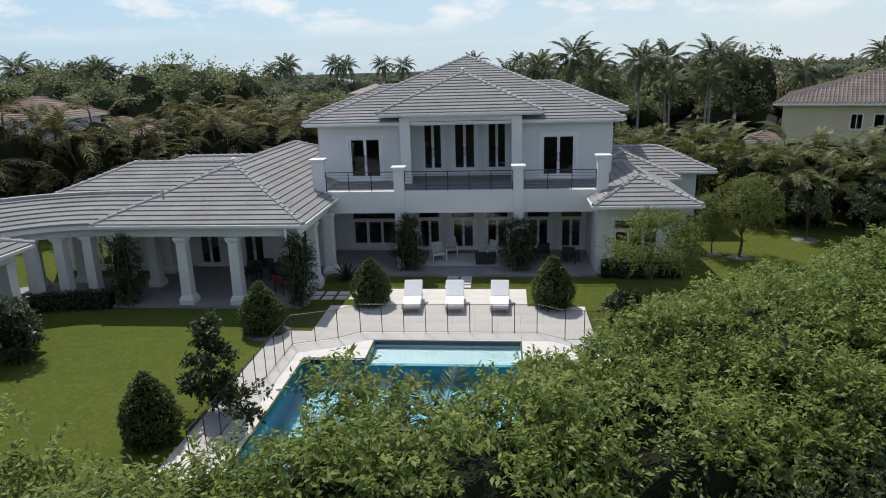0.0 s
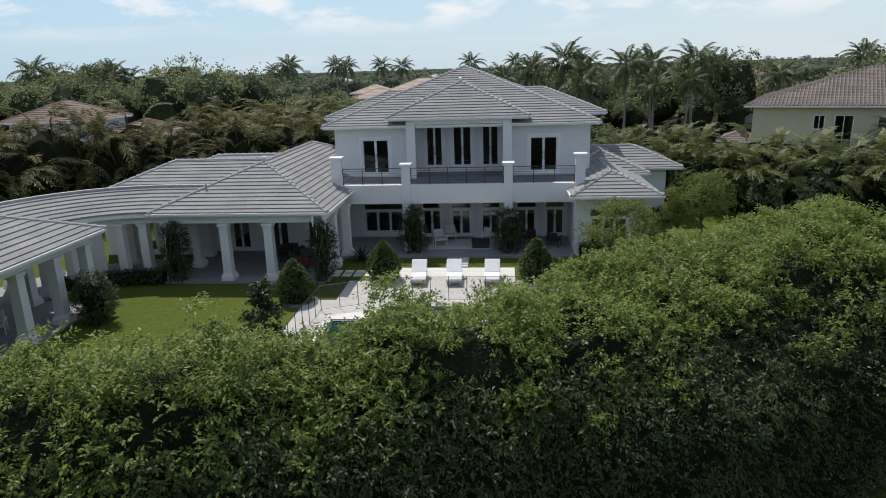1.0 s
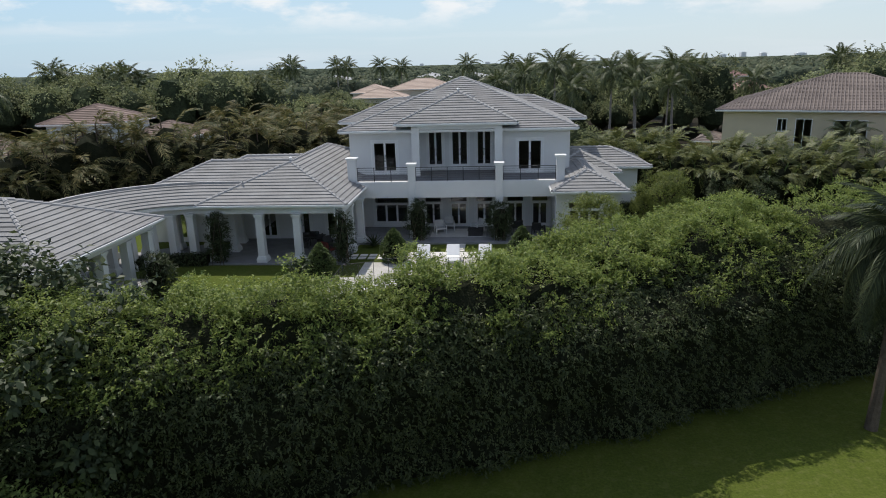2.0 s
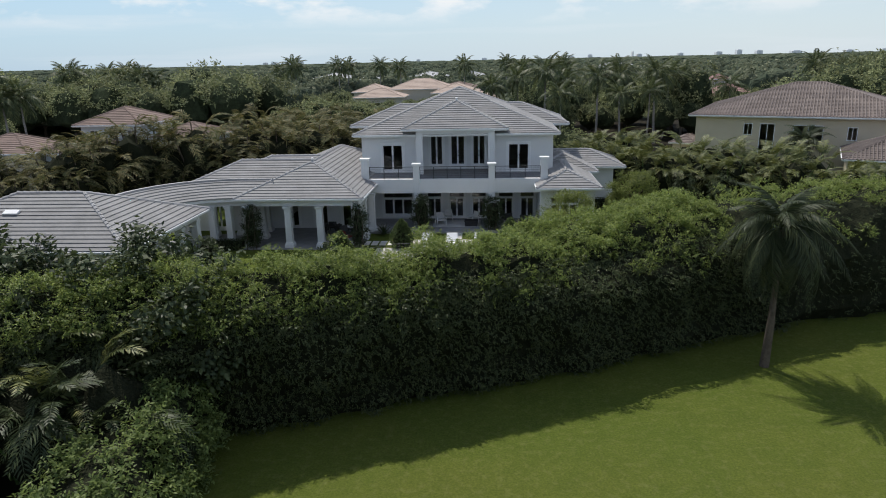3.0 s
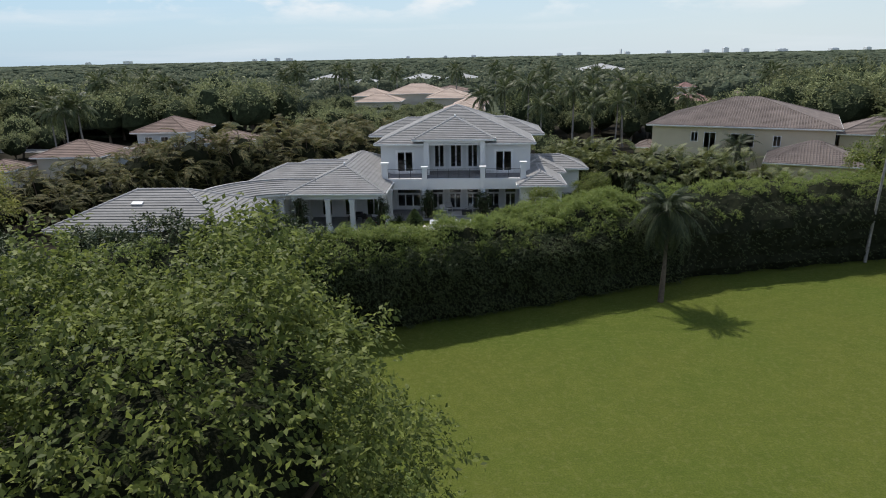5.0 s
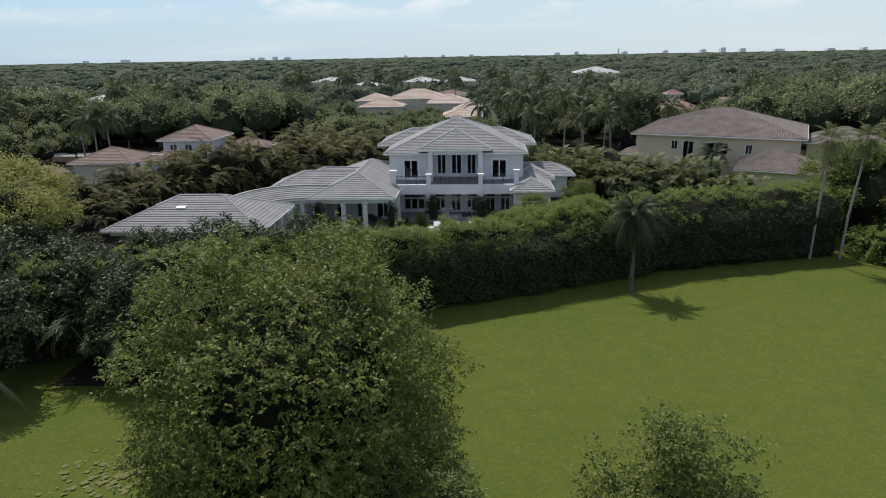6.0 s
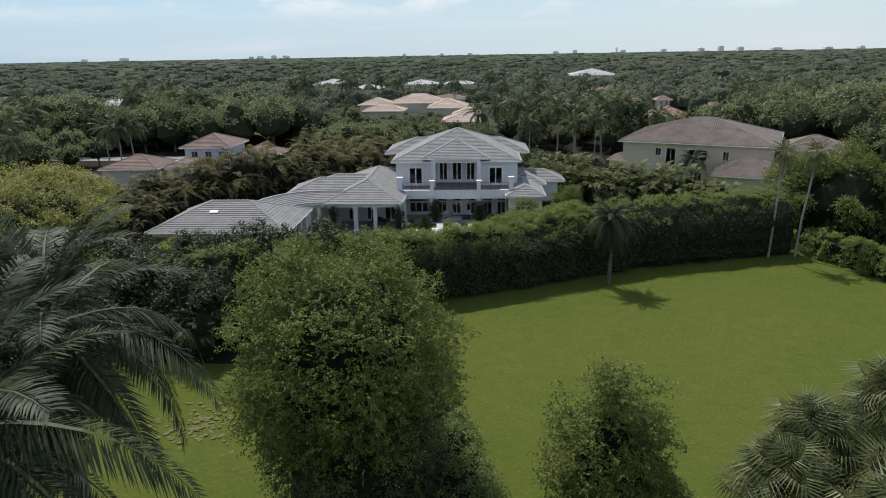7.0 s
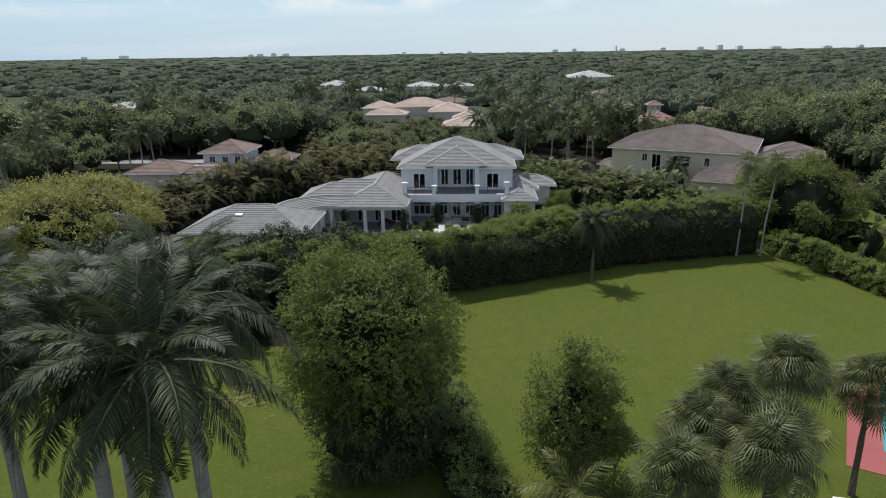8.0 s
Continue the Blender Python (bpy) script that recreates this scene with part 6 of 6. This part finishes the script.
bmesh.ops.transform(bm, matrix=pose(0, 0.22, 0.30, 38, 0, 0), verts=bm.verts[:])
part("back_frame", bm, WICKER, lounger)
place(lounger, -3.45, 25.95, 0.035, 3)
again(lounger, -1.62, 25.95, 0.035, 3)
again(lounger, 0.31, 25.95, 0.035, -1)

# ---- terrace furniture ----
PALE_FABRIC = material("pale_seat_fabric", (0.62, 0.61, 0.60), 0.9, (0.52, 0.51, 0.50), 3, 50, 0.1)
DARK_WICKER = material("dark_wicker", (0.035, 0.033, 0.035), 0.6, (0.02, 0.02, 0.02), 10, 60, 0.3)
RED_FABRIC = material("dark_red_fabric", (0.20, 0.035, 0.03), 0.9, (0.14, 0.025, 0.02), 3, 50, 0.1)


def armchair(name, label, frame_mat, cushion_mat, group):
    c = thing(name, (0, 0, 0), label, "chair", group)
    boxes("seat", cushion_mat, c, [(-0.32, 0.32, -0.32, 0.30, 0.34, 0.46)], 0.03, "padded seat")
    bm = bmesh.new()
    add_box(bm, -0.32, 0.32, -0.06, 0.06, 0, 0.52, 0.03)
    bmesh.ops.transform(bm, matrix=pose(0, 0.32, 0.42, -14, 0, 0), verts=bm.verts[:])
    part("backrest", bm, cushion_mat, c, "padded back")
    for x in (-0.36, 0.36):
        boxes("arm", frame_mat, c, [(x - 0.04, x + 0.04, -0.34, 0.36, 0.58, 0.63)], 0.012)
        for y in (-0.30, 0.32):
            boxes("leg", frame_mat, c, [(x - 0.025, x + 0.025, y - 0.025, y + 0.025, 0, 0.58)], 0.006)
    return c


sofa_chair = place(armchair("armchair", "white armchair on the terrace", TRIM, PALE_FABRIC, "terrace armchairs"), -2.95, 32.6, 0.14, 20)
again(sofa_chair, -0.35, 33.0, 0.14, -50)
again(sofa_chair, -2.4, 33.6, 0.14, 5)
ottoman = thing("coffee_table", (-0.45, 32.2, 0.14), "dark square wicker coffee table on the terrace", "coffee table")
boxes("body", DARK_WICKER, ottoman, [(-0.95, 0.05, 31.75, 32.65, 0.14, 0.52)], 0.02)
boxes("top", DARK_WICKER, ottoman, [(-1.0, 0.10, 31.70, 32.70, 0.523, 0.57)], 0.012)
rug = tagged(boxes("rug", PALE_FABRIC, None, [(-3.6, 0.3, 31.6, 33.9, 0.142, 0.155)]), "pale woven rug on the stone terrace", "rug")
dark_chair = place(armchair("dining_chair", "dark metal chair on the terrace", DARK_METAL, DARK_WICKER, "dark terrace chairs"), 3.9, 32.2, 0.14, 160)
again(dark_chair, 2.4, 32.9, 0.14, 200)
for x, y, r in ((-11.9, 29.2, 0), (-10.6, 29.5, 90), (-11.3, 30.3, 180), (-9.9, 28.4, 40)):
    again(dark_chair, x, y, 0.12, r)
red_chair = place(armchair("armchair", "dark chair with red cushions under the loggia", DARK_METAL, RED_FABRIC, "red loggia chairs"), -9.6, 27.4, 0.12, 140)
table = thing("dining_table", (-11.2, 29.3, 0.12), "dark dining table under the loggia", "table")
boxes("tabletop", DARK_WICKER, table, [(-11.9, -10.5, 28.9, 29.8, 0.82, 0.87)], 0.012)
for x in (-11.8, -10.6):
    for y in (29.0, 29.7):
        boxes("leg", DARK_METAL, table, [(x - 0.03, x + 0.03, y - 0.03, y + 0.03, 0.12, 0.82)])
for x, y, r in ((-20.6, 14.8, 60), (-21.5, 16.6, 100), (-20.8, 18.4, 30)):
    again(sofa_chair, x, y, 0.12, r)

# downpipe, vents
pipe = thing("downpipe", (-8.15, 25.5, 3.3), "short white rainwater spout under the eave", "downpipe")
boxes("spout", TRIM, pipe, [(-8.75, -8.67, 25.52, 25.60, 3.05, 3.62)], 0.01)
bm = bmesh.new()
add_tube(bm, (-15.0, 27.6, 4.5), (-15.0, 27.6, 4.95), 0.05, seg=8)
vent = thing("roof_vent", (-15.0, 27.6, 4.5), "small grey roof vent pipe", "vent")
part("pipe", bm, RIDGE, vent)
for x, y, z in ((-12.65, 30.35, 5.78), (-1.8, 37.85, 9.72)):
    finial = thing("roof_vent", (x, y, z), "small pale vent at the peak of a roof hip", "vent", "hip vents")
    bm = bmesh.new()
    add_tube(bm, (x, y, z), (x, y, z + 0.22), 0.09, 0.07, 8)
    part("pipe", bm, TRIM, finial)
    bm = bmesh.new()
    add_tube(bm, (x, y, z + 0.22), (x, y, z + 0.28), 0.13, 0.05, 8)
    part("cowl", bm, TRIM, finial)
light = thing("skylight", (-26.5, 15.2, 5.0), "small white skylight on the pavilion roof", "skylight")
bm = bmesh.new()
add_box(bm, -0.45, 0.45, -0.2, 0.2, 0.0, 0.12, 0.015)
bmesh.ops.transform(bm, matrix=pose(-26.5, 15.6, 5.1, 22.6, 0, 0), verts=bm.verts[:])
part("dome", bm, TRIM, light)

# ---- court at the lawn's edge ----
COURT_RED = material("red_court_paint", (0.36, 0.10, 0.09), 0.8, (0.30, 0.08, 0.075), 0.4, 12, 0.05)
COURT_TEAL = material("turquoise_court_paint", (0.06, 0.36, 0.36), 0.8, (0.05, 0.30, 0.31), 0.4, 12, 0.05)
court = thing("sports_court", (0, 0, 0), "painted red and turquoise sports court", "sports court")
boxes("surround", COURT_RED, court, [(0.0, 14.0, 0.0, 15.3, 0.0, 0.03)])
boxes("playing_field", COURT_TEAL, court, [(1.9, 12.0, 2.6, 12.9, 0.03, 0.035)])
court.matrix_basis = pose(22.5, -24.0, 0, 0, 0, -27.8)
curb = thing("low_wall", (0, 0, 0), "low white wall beside the court", "wall")
boxes("coping", TRIM, curb, [(0.0, 14.0, -0.9, -0.5, 0.0, 0.55)], 0.02)
curb.matrix_basis = pose(20.0, -27.0, 0, 0, 0, -10)
# mulch rings
for x, y, r in ((17.6, 37.2, 0.75), (20.4, 36.4, 0.8), (12.75, 33.6, 0.6), (11.55, 34.2, 0.5), (6.55, 25.8, 0.6), (-8.85, 22.9, 0.9)):
    bm = bmesh.new()
    bmesh.ops.create_cone(bm, cap_ends=True, segments=20, radius1=r, radius2=r * 0.8, depth=0.05, matrix=Matrix.Translation((x, y, 0.02)))
    tagged(part("mulch_ring", bm, material("pale_mulch", (0.24, 0.22, 0.19), 0.95, (0.13, 0.115, 0.10), 3, 25, 0.5) if "pale_mulch" not in bpy.data.materials else bpy.data.materials["pale_mulch"]), "round bed of pale mulch in the lawn", "mulch", "mulch rings")
bm = bmesh.new()
rng = np.random.default_rng(3)
for k in range(240):
    x, y, r = rng.normal(-15.3, 1.5), rng.normal(-17.0, 1.0), rng.uniform(0.03, 0.2)
    ring = [bm.verts.new((x + r * rng.uniform(0.6, 1.2) * math.cos(j * math.tau / 9), y + r * rng.uniform(0.6, 1.2) * math.sin(j * math.tau / 9), 0.004 + 0.0003 * k)) for j in range(9)]
    bm.faces.new(ring)
STRAW = material("dry_thatch", (0.165, 0.16, 0.07), 0.95, (0.12, 0.125, 0.04), 2, 20, 0.5, spec=0.1)
tagged(part("bare_patch", bm, STRAW), "worn straw-coloured bare patch in the lawn", "ground", kind="structure")
# dark sheet laid over the lawn as the shade under the palms
tagged(boxes("planting_bed", SOIL_SHADE, None, [(-24, -9.2, -9.0, 1.0, 0.0, 0.02)]), "ground sheet coloured dark for the shade under palms", "planting bed", kind="structure")
